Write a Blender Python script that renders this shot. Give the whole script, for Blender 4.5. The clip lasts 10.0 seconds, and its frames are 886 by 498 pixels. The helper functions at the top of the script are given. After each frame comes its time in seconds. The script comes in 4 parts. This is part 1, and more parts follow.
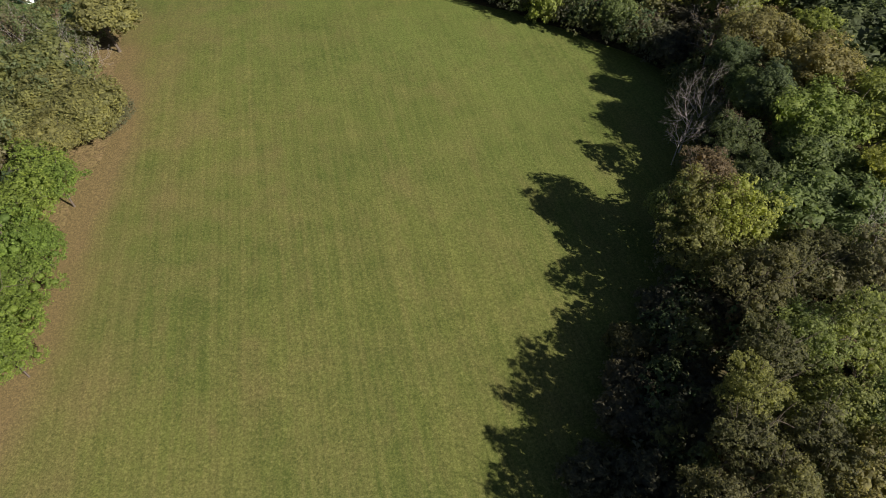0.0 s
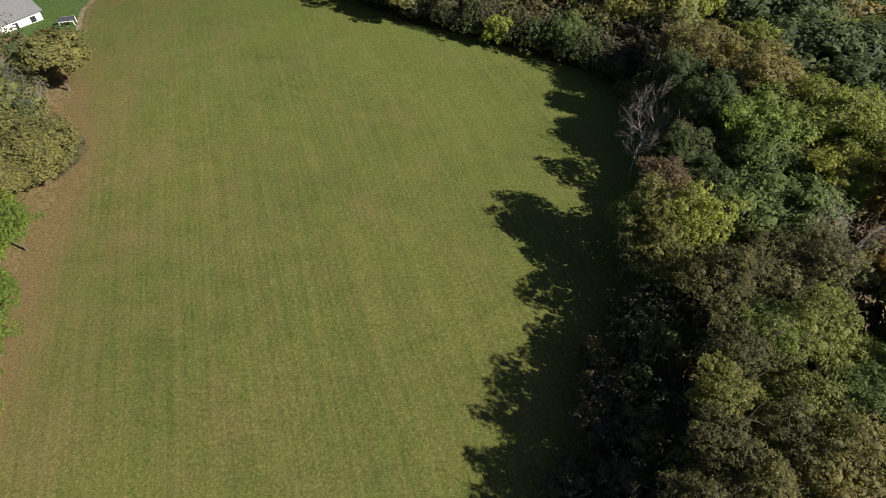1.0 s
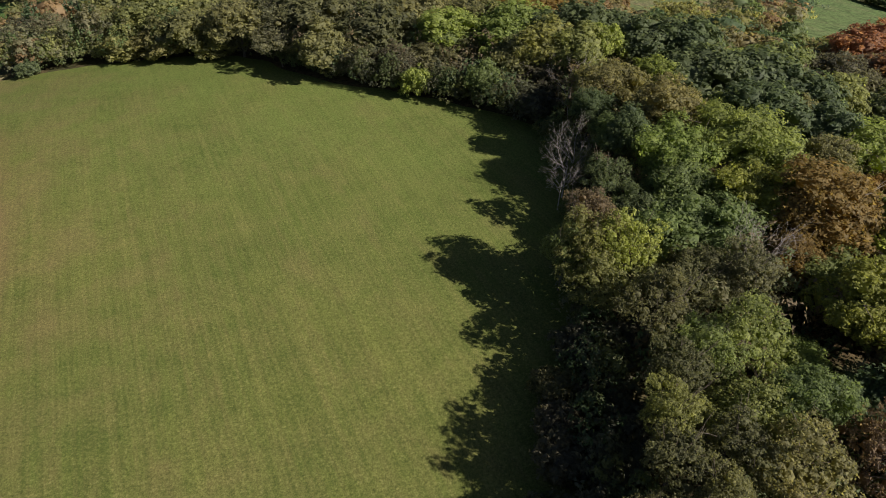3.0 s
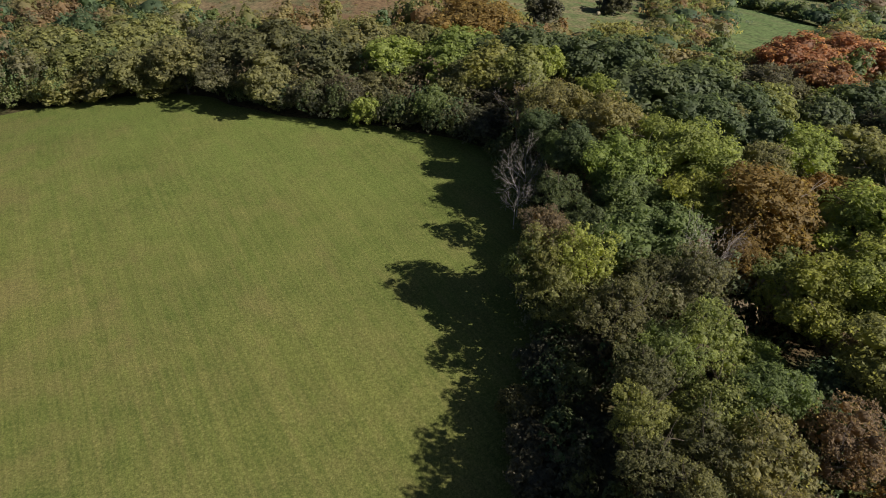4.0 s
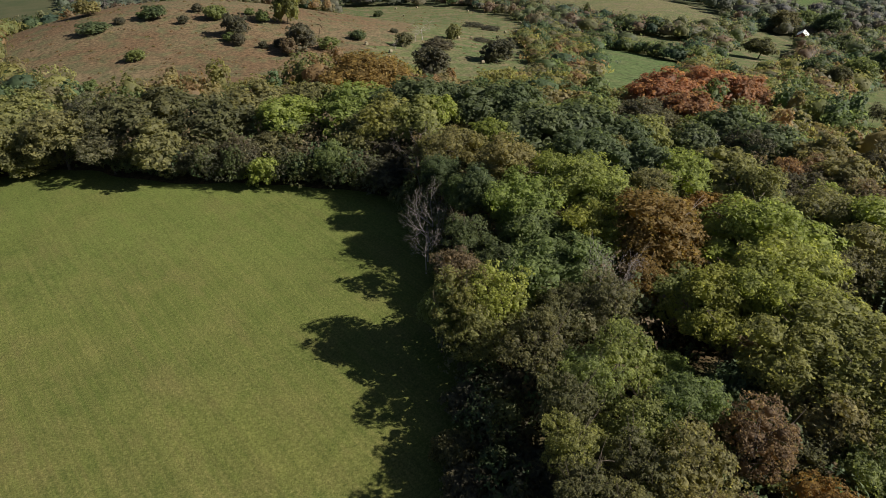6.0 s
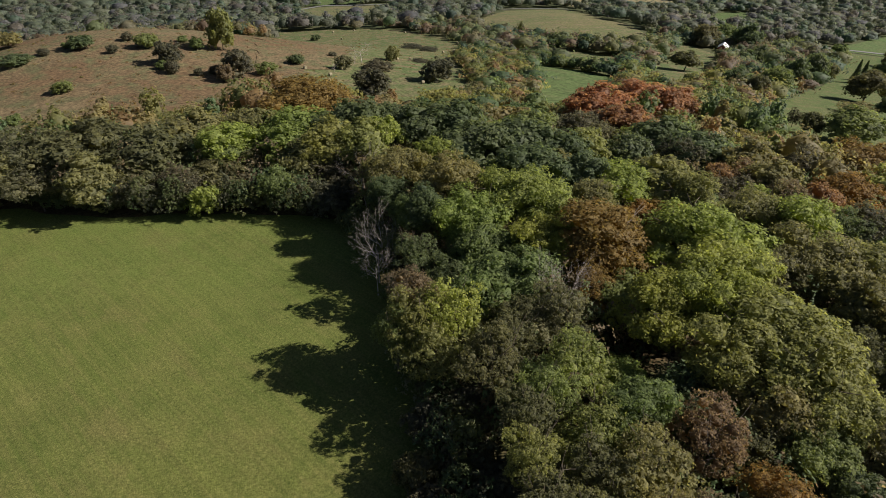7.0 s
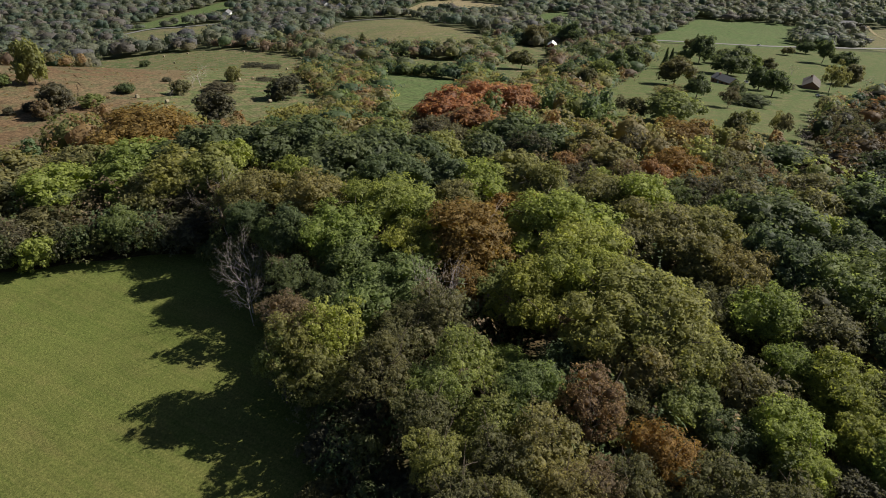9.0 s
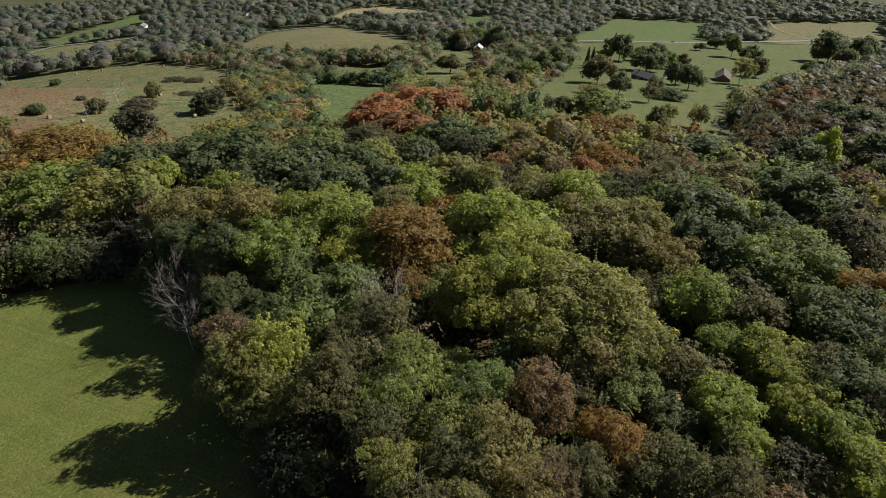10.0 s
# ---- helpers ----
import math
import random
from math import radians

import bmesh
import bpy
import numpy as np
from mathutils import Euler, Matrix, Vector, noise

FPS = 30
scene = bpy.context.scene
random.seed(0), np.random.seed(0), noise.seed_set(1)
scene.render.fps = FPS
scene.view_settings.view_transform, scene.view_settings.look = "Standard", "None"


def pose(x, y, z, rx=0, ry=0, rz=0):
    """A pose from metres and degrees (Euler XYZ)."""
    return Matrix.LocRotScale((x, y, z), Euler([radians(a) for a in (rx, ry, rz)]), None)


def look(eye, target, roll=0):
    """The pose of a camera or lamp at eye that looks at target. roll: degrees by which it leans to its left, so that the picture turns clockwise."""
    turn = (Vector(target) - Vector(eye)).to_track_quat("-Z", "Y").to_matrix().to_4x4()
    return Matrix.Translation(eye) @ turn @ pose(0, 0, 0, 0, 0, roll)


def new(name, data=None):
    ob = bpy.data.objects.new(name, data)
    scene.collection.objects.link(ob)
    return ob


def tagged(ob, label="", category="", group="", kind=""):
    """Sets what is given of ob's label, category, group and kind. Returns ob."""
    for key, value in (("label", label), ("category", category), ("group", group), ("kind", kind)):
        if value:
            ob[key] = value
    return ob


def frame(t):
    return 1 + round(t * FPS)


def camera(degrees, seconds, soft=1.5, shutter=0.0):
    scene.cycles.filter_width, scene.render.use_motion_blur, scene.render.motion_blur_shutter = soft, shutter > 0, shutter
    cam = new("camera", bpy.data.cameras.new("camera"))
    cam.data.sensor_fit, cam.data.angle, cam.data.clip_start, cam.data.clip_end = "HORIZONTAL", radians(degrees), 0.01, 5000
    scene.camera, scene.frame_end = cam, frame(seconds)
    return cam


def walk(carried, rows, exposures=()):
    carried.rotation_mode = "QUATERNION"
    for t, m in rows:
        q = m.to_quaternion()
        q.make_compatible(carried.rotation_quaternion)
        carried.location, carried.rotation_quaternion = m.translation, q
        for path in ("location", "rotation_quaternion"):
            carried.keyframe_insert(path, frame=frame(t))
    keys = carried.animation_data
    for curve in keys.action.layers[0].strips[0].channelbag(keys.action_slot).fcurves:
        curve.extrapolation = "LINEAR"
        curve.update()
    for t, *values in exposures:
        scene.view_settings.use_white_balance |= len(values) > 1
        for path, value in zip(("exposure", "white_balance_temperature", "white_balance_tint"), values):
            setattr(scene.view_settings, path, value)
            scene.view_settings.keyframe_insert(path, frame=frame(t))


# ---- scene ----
from mathutils.geometry import delaunay_2d_cdt

# ------------------------------------------------------------ camera and its walk
EYE = 65.0
cam = camera(73.66, 10.0, soft=0.9)
walk(cam, [
    (0, pose(0, 0, EYE, 40.28, -0.07, -0.39)),
    (0.5, pose(0, 0, EYE, 41.27, -0.15, -2.94)),
    (1, pose(0, 0, EYE, 42.37, -0.17, -5.03)),
    (1.5, pose(0, 0, EYE, 43.50, -0.12, -6.61)),
    (2, pose(0, 0, EYE, 44.67, -0.11, -9.00)),
    (2.5, pose(0, 0, EYE, 45.85, -0.06, -11.15)),
    (4, pose(0, 0, EYE, 49.42, 0.23, -19.05)),
    (4.5, pose(0, 0, EYE, 50.60, 0.23, -21.70)),
    (5, pose(0, 0, EYE, 51.76, 0.18, -24.28)),
    (5.5, pose(0, 0, EYE, 52.88, 0.08, -26.90)),
    (7, pose(0, 0, EYE, 55.87, -0.05, -35.38)),
    (7.5, pose(0, 0, EYE, 56.12, -0.08, -38.82)),
    (8, pose(0, 0, EYE, 56.36, -0.06, -42.63)),
    (8.5, pose(0, 0, EYE, 56.59, -0.05, -46.33)),
    (9, pose(0, 0, EYE, 56.84, -0.04, -50.12)),
    (9.5, pose(0, 0, EYE, 57.06, 0.05, -53.50)),
    (10, pose(0, 0, EYE, 57.33, 0.14, -57.00)),
], exposures=[(0.0, 0.65), (4.0, 0.62), (7.0, 0.55), (10.0, 0.52)])

# ------------------------------------------------------------ daylight
SHADE = Vector((-0.86, 0.51, 0)).normalized()      # the way the shadows fall
ELEVATION = radians(34.5)
world = bpy.data.worlds.new("world")
scene.world = world
world.use_nodes = True
wn = world.node_tree
sky = wn.nodes.new("ShaderNodeTexSky")
sky.sky_type, sky.sun_disc = "NISHITA", False
sky.sun_elevation = ELEVATION
sky.sun_rotation = math.atan2(-SHADE.x, -SHADE.y)
wn.nodes["Background"].inputs["Strength"].default_value = 0.033
wn.links.new(sky.outputs[0], wn.nodes["Background"].inputs["Color"])
sun_data = bpy.data.lights.new("sun", "SUN")
sun_data.energy, sun_data.angle, sun_data.color = 5.0, radians(0.53), (1.0, 0.94, 0.84)
sun = new("sun", sun_data)
sun.matrix_world = look((0, 0, 300), Vector((0, 0, 300)) + SHADE * math.cos(ELEVATION) - Vector((0, 0, math.sin(ELEVATION))))


# ------------------------------------------------------------ materials
def mat_base(name):
    m = bpy.data.materials.new(name)
    m.use_nodes = True
    nt = m.node_tree
    return m, nt, nt.nodes["Principled BSDF"]


def node(nt, kind, **inputs):
    n = nt.nodes.new(kind)
    for k, v in inputs.items():
        n.inputs[k.replace("_", " ")].default_value = v
    return n


def ramp(nt, fac, stops):
    n = nt.nodes.new("ShaderNodeValToRGB")
    el = n.color_ramp.elements
    while len(el) < len(stops):
        el.new(0.5)
    for e, (p, c) in zip(el, stops):
        e.position, e.color = p, (*c, 1)
    nt.links.new(fac, n.inputs[0])
    return n.outputs[0]


def mix(nt, fac, a, b, blend="MIX"):
    n = nt.nodes.new("ShaderNodeMix")
    n.data_type, n.blend_type = "RGBA", blend
    for sock, v in ((n.inputs[0], fac), (n.inputs[6], a), (n.inputs[7], b)):
        if isinstance(v, (int, float)):
            sock.default_value = v
        elif isinstance(v, tuple):
            sock.default_value = (*v, 1)
        else:
            nt.links.new(v, sock)
    return n.outputs[2]


def noise_at(nt, scale, detail=4, stretch=None, turn=0.0, rough=0.6):
    tc = nt.nodes.new("ShaderNodeTexCoord")
    mp = nt.nodes.new("ShaderNodeMapping")
    if stretch:
        mp.inputs["Scale"].default_value = stretch
    nz = node(nt, "ShaderNodeTexNoise", Scale=scale, Detail=detail, Roughness=rough)
    rot = nt.nodes.new("ShaderNodeVectorRotate")
    rot.rotation_type = "Z_AXIS"
    rot.inputs["Angle"].default_value = turn
    nt.links.new(tc.outputs["Object"], rot.inputs["Vector"])
    nt.links.new(rot.outputs[0], mp.inputs[0])
    nt.links.new(mp.outputs[0], nz.inputs["Vector"])
    return nz.outputs[0]


def bump(nt, bsdf, height, strength, distance):
    b = node(nt, "ShaderNodeBump", Strength=strength, Distance=distance)
    nt.links.new(height, b.inputs["Height"])
    nt.links.new(b.outputs[0], bsdf.inputs["Normal"])


def leaf_material(name, colour, spread=0.30, tint=False):
    """Leaves: a colour that differs from leaf to leaf and tree to tree, partly lit through."""
    m, nt, bsdf = mat_base(name)
    geo = nt.nodes.new("ShaderNodeNewGeometry")
    info = nt.nodes.new("ShaderNodeObjectInfo")
    if tint:
        at = nt.nodes.new("ShaderNodeAttribute")
        at.attribute_name = "tint"
        base = at.outputs["Color"]
    else:
        r, g, b = colour
        lo = (r * 0.90, g * 0.94, b * 0.92)
        hi = (min(1, r * 1.12), g * 1.04, b)
        base = ramp(nt, info.outputs["Random"], [(0.0, lo), (0.5, colour), (1.0, hi)])
    dark = mix(nt, 1.0, base, (1 - spread, 1 - spread, 1 - spread * 0.8), "MULTIPLY")
    light = mix(nt, 1.0, base, (1 + spread * 1.3, 1 + spread, 1 + spread * 0.4), "MULTIPLY")
    col = mix(nt, geo.outputs["Random Per Island"], dark, light)
    if tint:
        tuft = noise_at(nt, 0.4, 3, rough=0.6)
        col = mix(nt, 1.0, col, ramp(nt, tuft, [(0.3, (0.72, 0.72, 0.72)), (0.7, (1.22, 1.22, 1.2))]), "MULTIPLY")
        bump(nt, bsdf, tuft, 0.4, 1.2)
    else:
        tuft = noise_at(nt, 1.6, 5, rough=0.8)
        col = mix(nt, 1.0, col, ramp(nt, tuft, [(0.36, (0.72, 0.72, 0.74)), (0.64, (1.32, 1.32, 1.28))]), "MULTIPLY")
        bump(nt, bsdf, tuft, 0.4, 0.4)
    big = noise_at(nt, 0.12 if tint else 0.45, 2)
    col = mix(nt, ramp(nt, big, [(0.35, (0, 0, 0)), (0.7, (0.6, 0.6, 0.6))]), col, mix(nt, 1.0, col, (1.22, 1.2, 0.95), "MULTIPLY"))
    nt.links.new(col, bsdf.inputs["Base Color"])
    bsdf.inputs["Roughness"].default_value = 0.6
    bsdf.inputs["Specular IOR Level"].default_value = 0.25
    trans = nt.nodes.new("ShaderNodeBsdfTranslucent")
    nt.links.new(mix(nt, 1.0, col, (1.75, 1.75, 1.25), "MULTIPLY"), trans.inputs[0])
    ms = nt.nodes.new("ShaderNodeMixShader")
    ms.inputs[0].default_value = 0.5
    nt.links.new(bsdf.outputs[0], ms.inputs[1])
    nt.links.new(trans.outputs[0], ms.inputs[2])
    nt.links.new(ms.outputs[0], nt.nodes["Material Output"].inputs[0])
    return m


def ground_material(name, low, high, patch, grain=3.0, size=0.03, streak=None, relief=0.4):
    """Grass or soil: a colour between low and high in large stains, patches of a third, fine grain and relief."""
    m, nt, bsdf = mat_base(name)
    large = noise_at(nt, size, 5)
    mid = noise_at(nt, size * 9, 4)
    fine = noise_at(nt, grain, 6, rough=0.75)
    col = mix(nt, ramp(nt, large, [(0.42, (0, 0, 0)), (0.58, (1, 1, 1))]), low, high)
    col = mix(nt, ramp(nt, mid, [(0.46, (0, 0, 0)), (0.64, (0.85, 0.85, 0.85))]), col, patch)
    if streak:
        turn, width, amount = streak
        lines = noise_at(nt, 1.0, 3, stretch=(1 / width, 0.02, 1), turn=turn)
        col = mix(nt, ramp(nt, lines, [(0.4, (0, 0, 0)), (0.62, (amount, amount, amount))]), col, patch)
    col = mix(nt, 1.0, col, ramp(nt, fine, [(0.34, (0.40, 0.40, 0.40)), (0.5, (1, 1, 1)), (0.68, (1.7, 1.7, 1.6))]), "MULTIPLY")
    nt.links.new(col, bsdf.inputs["Base Color"])
    bsdf.inputs["Roughness"].default_value = 0.95
    bsdf.inputs["Specular IOR Level"].default_value = 0.1
    bump(nt, bsdf, fine, relief, 0.25)
    return m


def hay_material():
    """Mown grass: green in broad stains, tan stubble in swaths and specks, drier along the hedge."""
    m, nt, bsdf = mat_base("hay_grass")
    green, lush, tan, brown = (0.092, 0.111, 0.029), (0.128, 0.136, 0.038), (0.156, 0.139, 0.051), (0.165, 0.119, 0.058)
    straw_pale = (0.205, 0.180, 0.088)
    large = noise_at(nt, 0.03, 5)
    mid = noise_at(nt, 0.10, 5)
    rows = noise_at(nt, 1.0, 2, stretch=(0.95, 0.012, 1), turn=-MOW)
    cross = noise_at(nt, 1.0, 3, stretch=(0.09, 0.30, 1), turn=radians(8))
    speck = noise_at(nt, 2.4, 6, rough=0.8)
    blade = noise_at(nt, 5.5, 4, rough=0.8)
    col = mix(nt, ramp(nt, large, [(0.38, (0, 0, 0)), (0.62, (1, 1, 1))]), green, lush)
    col = mix(nt, ramp(nt, rows, [(0.44, (0, 0, 0)), (0.62, (0.34, 0.34, 0.34))]), col, tan)
    col = mix(nt, ramp(nt, cross, [(0.50, (0, 0, 0)), (0.68, (0.35, 0.35, 0.35))]), col, lush)
    col = mix(nt, ramp(nt, mid, [(0.46, (0, 0, 0)), (0.66, (0.5, 0.5, 0.5))]), col, tan)
    worn = noise_at(nt, 1.0, 4, stretch=(0.16, 0.045, 1), turn=-MOW, rough=0.7)
    col = mix(nt, ramp(nt, worn, [(0.52, (0, 0, 0)), (0.70, (0.40, 0.40, 0.40))]), col, brown)
    patchy = noise_at(nt, 0.28, 6, rough=0.75)
    col = mix(nt, 1.0, col, ramp(nt, patchy, [(0.34, (0.86, 0.90, 0.84)), (0.66, (1.12, 1.08, 1.10))]), "MULTIPLY")
    col = mix(nt, ramp(nt, speck, [(0.54, (0, 0, 0)), (0.72, (0.45, 0.45, 0.45))]), col, straw_pale)
    lines = noise_at(nt, 1.0, 2, stretch=(1.7, 0.03, 1), turn=-MOW)
    swath = noise_at(nt, 1.0, 2, stretch=(0.24, 0.008, 1), turn=-MOW)
    col = mix(nt, 1.0, col, ramp(nt, lines, [(0.36, (0.85, 0.87, 0.85)), (0.64, (1.05, 1.04, 1.04))]), "MULTIPLY")
    col = mix(nt, 1.0, col, ramp(nt, swath, [(0.36, (0.95, 0.965, 0.94)), (0.64, (1.02, 1.01, 1.01))]), "MULTIPLY")
    fresh = nt.nodes.new("ShaderNodeAttribute")
    fresh.attribute_name = "fresh"
    grow = nt.nodes.new("ShaderNodeMath")
    grow.operation = "MULTIPLY"
    nt.links.new(fresh.outputs["Fac"], grow.inputs[0])
    nt.links.new(ramp(nt, noise_at(nt, 0.06, 4), [(0.35, (0.45, 0.45, 0.45)), (0.62, (1, 1, 1))]), grow.inputs[1])
    col = mix(nt, grow.outputs[0], col, (0.108, 0.147, 0.036))
    at = nt.nodes.new("ShaderNodeAttribute")
    at.attribute_name = "dry"
    add = nt.nodes.new("ShaderNodeMath")
    add.operation = "MULTIPLY_ADD"
    nt.links.new(at.outputs["Fac"], add.inputs[0])
    add.inputs[1].default_value = 0.75
    shift = nt.nodes.new("ShaderNodeMath")
    shift.operation = "MULTIPLY_ADD"
    nt.links.new(mid, shift.inputs[0])
    shift.inputs[1].default_value, shift.inputs[2].default_value = 0.7, -0.35
    nt.links.new(shift.outputs[0], add.inputs[2])
    col = mix(nt, ramp(nt, add.outputs[0], [(0.12, (0, 0, 0)), (0.75, (0.9, 0.9, 0.9))]), col, brown)
    grain = nt.nodes.new("ShaderNodeMath")
    grain.operation = "MULTIPLY_ADD"
    nt.links.new(speck, grain.inputs[0])
    grain.inputs[1].default_value = 0.5
    half = nt.nodes.new("ShaderNodeMath")
    half.operation = "MULTIPLY"
    nt.links.new(blade, half.inputs[0])
    half.inputs[1].default_value = 0.5
    nt.links.new(half.outputs[0], grain.inputs[2])
    col = mix(nt, 1.0, col, ramp(nt, grain.outputs[0], [(0.38, (0.50, 0.53, 0.50)), (0.5, (1, 1, 1)), (0.62, (1.55, 1.5, 1.45))]), "MULTIPLY")
    nt.links.new(col, bsdf.inputs["Base Color"])
    bsdf.inputs["Roughness"].default_value = 0.95
    bsdf.inputs["Specular IOR Level"].default_value = 0.1
    bump(nt, bsdf, grain.outputs[0], 0.6, 0.2)
    return m


def ground_sheet_material():
    """Leaf litter on the hill, rough grass between the trees of the valley."""
    m = ground_material("forest_floor", (0.070, 0.052, 0.030), (0.055, 0.060, 0.024), (0.110, 0.075, 0.040), grain=1.2, size=0.02)
    nt = m.node_tree
    bsdf = nt.nodes["Principled BSDF"]
    link = bsdf.inputs["Base Color"].links[0]
    floor = link.from_socket
    tc = nt.nodes.new("ShaderNodeTexCoord")
    far = nt.nodes.new("ShaderNodeVectorMath")
    far.operation = "LENGTH"
    nt.links.new(tc.outputs["Object"], far.inputs[0])
    span = nt.nodes.new("ShaderNodeMapRange")
    span.inputs["From Min"].default_value, span.inputs["From Max"].default_value = 190, 280
    nt.links.new(far.outputs["Value"], span.inputs["Value"])
    grass = mix(nt, ramp(nt, noise_at(nt, 0.03, 4), [(0.4, (0, 0, 0)), (0.6, (1, 1, 1))]), (0.060, 0.072, 0.034), (0.085, 0.085, 0.044))
    nt.links.new(mix(nt, span.outputs[0], floor, grass), bsdf.inputs["Base Color"])
    return m


def plain_material(name, colour, rough=0.6, metal=0.0, wear=0.15, scale=2.0):
    m, nt, bsdf = mat_base(name)
    fine = noise_at(nt, scale, 5)
    dark = tuple(c * (1 - wear) for c in colour)
    light = tuple(min(1, c * (1 + wear)) for c in colour)
    nt.links.new(ramp(nt, fine, [(0.3, dark), (0.7, light)]), bsdf.inputs["Base Color"])
    bsdf.inputs["Roughness"].default_value, bsdf.inputs["Metallic"].default_value = rough, metal
    bump(nt, bsdf, fine, 0.15, 0.02)
    return m


LEAF = {
    "hedge": leaf_material("leaf_fresh_green", (0.158, 0.222, 0.059)),
    "lime": leaf_material("leaf_lime", (0.200, 0.228, 0.069)),
    "yellow": leaf_material("leaf_yellow_green", (0.223, 0.264, 0.085)),
    "green": leaf_material("leaf_green", (0.145, 0.184, 0.082)),
    "dark": leaf_material("leaf_dark_green", (0.099, 0.130, 0.073)),
    "teal": leaf_material("leaf_blue_green", (0.106, 0.140, 0.086)),
    "olive": leaf_material("leaf_olive", (0.181, 0.179, 0.092)),
    "spring": leaf_material("leaf_bright_green", (0.182, 0.226, 0.077)),
    "moss": leaf_material("leaf_dark_olive", (0.117, 0.120, 0.068)),
    # sage: olive with the hedge's sunlight put into the leaf colour
    "sage": leaf_material("leaf_sunlit_olive", (0.184, 0.193, 0.088)),
    "gold": leaf_material("leaf_gold", (0.190, 0.205, 0.085)),
    "brown": leaf_material("leaf_brown", (0.196, 0.140, 0.056)),
    "rust": leaf_material("leaf_rust", (0.172, 0.136, 0.100)),
    "red": leaf_material("leaf_red", (0.262, 0.150, 0.094)),
    "orange": leaf_material("leaf_orange", (0.235, 0.150, 0.088)),
    "pale": leaf_material("leaf_pale", (0.172, 0.215, 0.092)),
    "dusk": leaf_material("leaf_dusk", (0.098, 0.098, 0.075)),
    "grey": leaf_material("leaf_grey_green", (0.150, 0.150, 0.100)),
}
far_leaf = leaf_material("leaf_far", (0.07, 0.09, 0.03), spread=0.14, tint=True)
bark = plain_material("bark", (0.11, 0.085, 0.065), 0.9, wear=0.4, scale=3)
dead_bark = plain_material("bark_dead", (0.40, 0.345, 0.325), 0.9, wear=0.35, scale=3)
MOW = radians(13)
litter = ground_sheet_material()
hay = hay_material()
margin = ground_material("dry_margin", (0.172, 0.126, 0.062), (0.158, 0.125, 0.055), (0.188, 0.134, 0.070), grain=2.5, size=0.08)
lawn_grass = ground_material("lawn_grass", (0.074, 0.104, 0.036), (0.090, 0.110, 0.042), (0.124, 0.118, 0.056), grain=1.5, size=0.02)
meadow_grass = ground_material("meadow_grass", (0.085, 0.110, 0.044), (0.105, 0.118, 0.050), (0.180, 0.140, 0.085), grain=0.8, size=0.014)
brown_grass = ground_material("broom_sedge", (0.132, 0.086, 0.050), (0.150, 0.112, 0.066), (0.098, 0.098, 0.050), grain=0.8, size=0.016)
dry_grass = ground_material("dry_grass", (0.135, 0.128, 0.062), (0.108, 0.122, 0.054), (0.170, 0.140, 0.085), grain=0.6, size=0.012)
crop_grass = ground_material("crop_grass", (0.080, 0.118, 0.042), (0.088, 0.120, 0.046), (0.102, 0.120, 0.052), grain=0.5, size=0.01)
tan_soil = ground_material("stubble", (0.24, 0.20, 0.12), (0.21, 0.18, 0.10), (0.27, 0.22, 0.14), grain=0.5, size=0.012)
yard_grass = ground_material("yard_grass", (0.078, 0.135, 0.034), (0.088, 0.140, 0.040), (0.098, 0.138, 0.046), grain=2.0, size=0.05)
asphalt = plain_material("asphalt", (0.17, 0.165, 0.16), 0.9, scale=0.6)


# ------------------------------------------------------------ the lie of the land
def soft_step(r, at, width):
    return width * np.logaddexp(0, (np.asarray(r, float) - at) / width)


def land(x, y):
    """Height of the ground: a hilltop field that falls away into a rolling valley."""
    x, y = np.asarray(x, float), np.asarray(y, float)
    r = np.hypot(x, y)
    z = -(0.2 * soft_step(r, 140, 18) - 0.066 * soft_step(r, 500, 60) - 0.09 * soft_step(r, 950, 80) - 0.03 * soft_step(r, 1450, 100))
    k = np.clip((r - 220) / 250, 0, 1)
    z = z + k * k * (3 - 2 * k) * 0.8 * np.sin(x / 95 + 1) * np.sin(y / 120 + 0.5)
    z = z + 8 * np.exp(-((x - 500) ** 2 + (y - 480) ** 2) / 110 ** 2)
    z = z + 6 * np.exp(-((x - 20) / 90) ** 2 - ((y - 352) / 70) ** 2)
    return z + 26 * np.exp(-((x - 30) / 140) ** 2 - ((y - 340) / 110) ** 2)


def mesh_of(name, verts, faces, material=None, smooth=False):
    me = bpy.data.meshes.new(name)
    me.from_pydata(verts, [], faces)
    if material:
        me.materials.append(material)
    if smooth:
        me.polygons.foreach_set("use_smooth", [True] * len(me.polygons))
    me.update()
    return me


def inside(poly, x, y):
    """Which of the points lie in the polygon."""
    x, y = np.asarray(x, float), np.asarray(y, float)
    res = np.zeros(x.shape, bool)
    for (ax, ay), (bx, by) in zip(poly, poly[1:] + poly[:1]):
        if ay == by:
            continue
        res ^= ((ay > y) != (by > y)) & (x < (bx - ax) * (y - ay) / (by - ay) + ax)
    return res


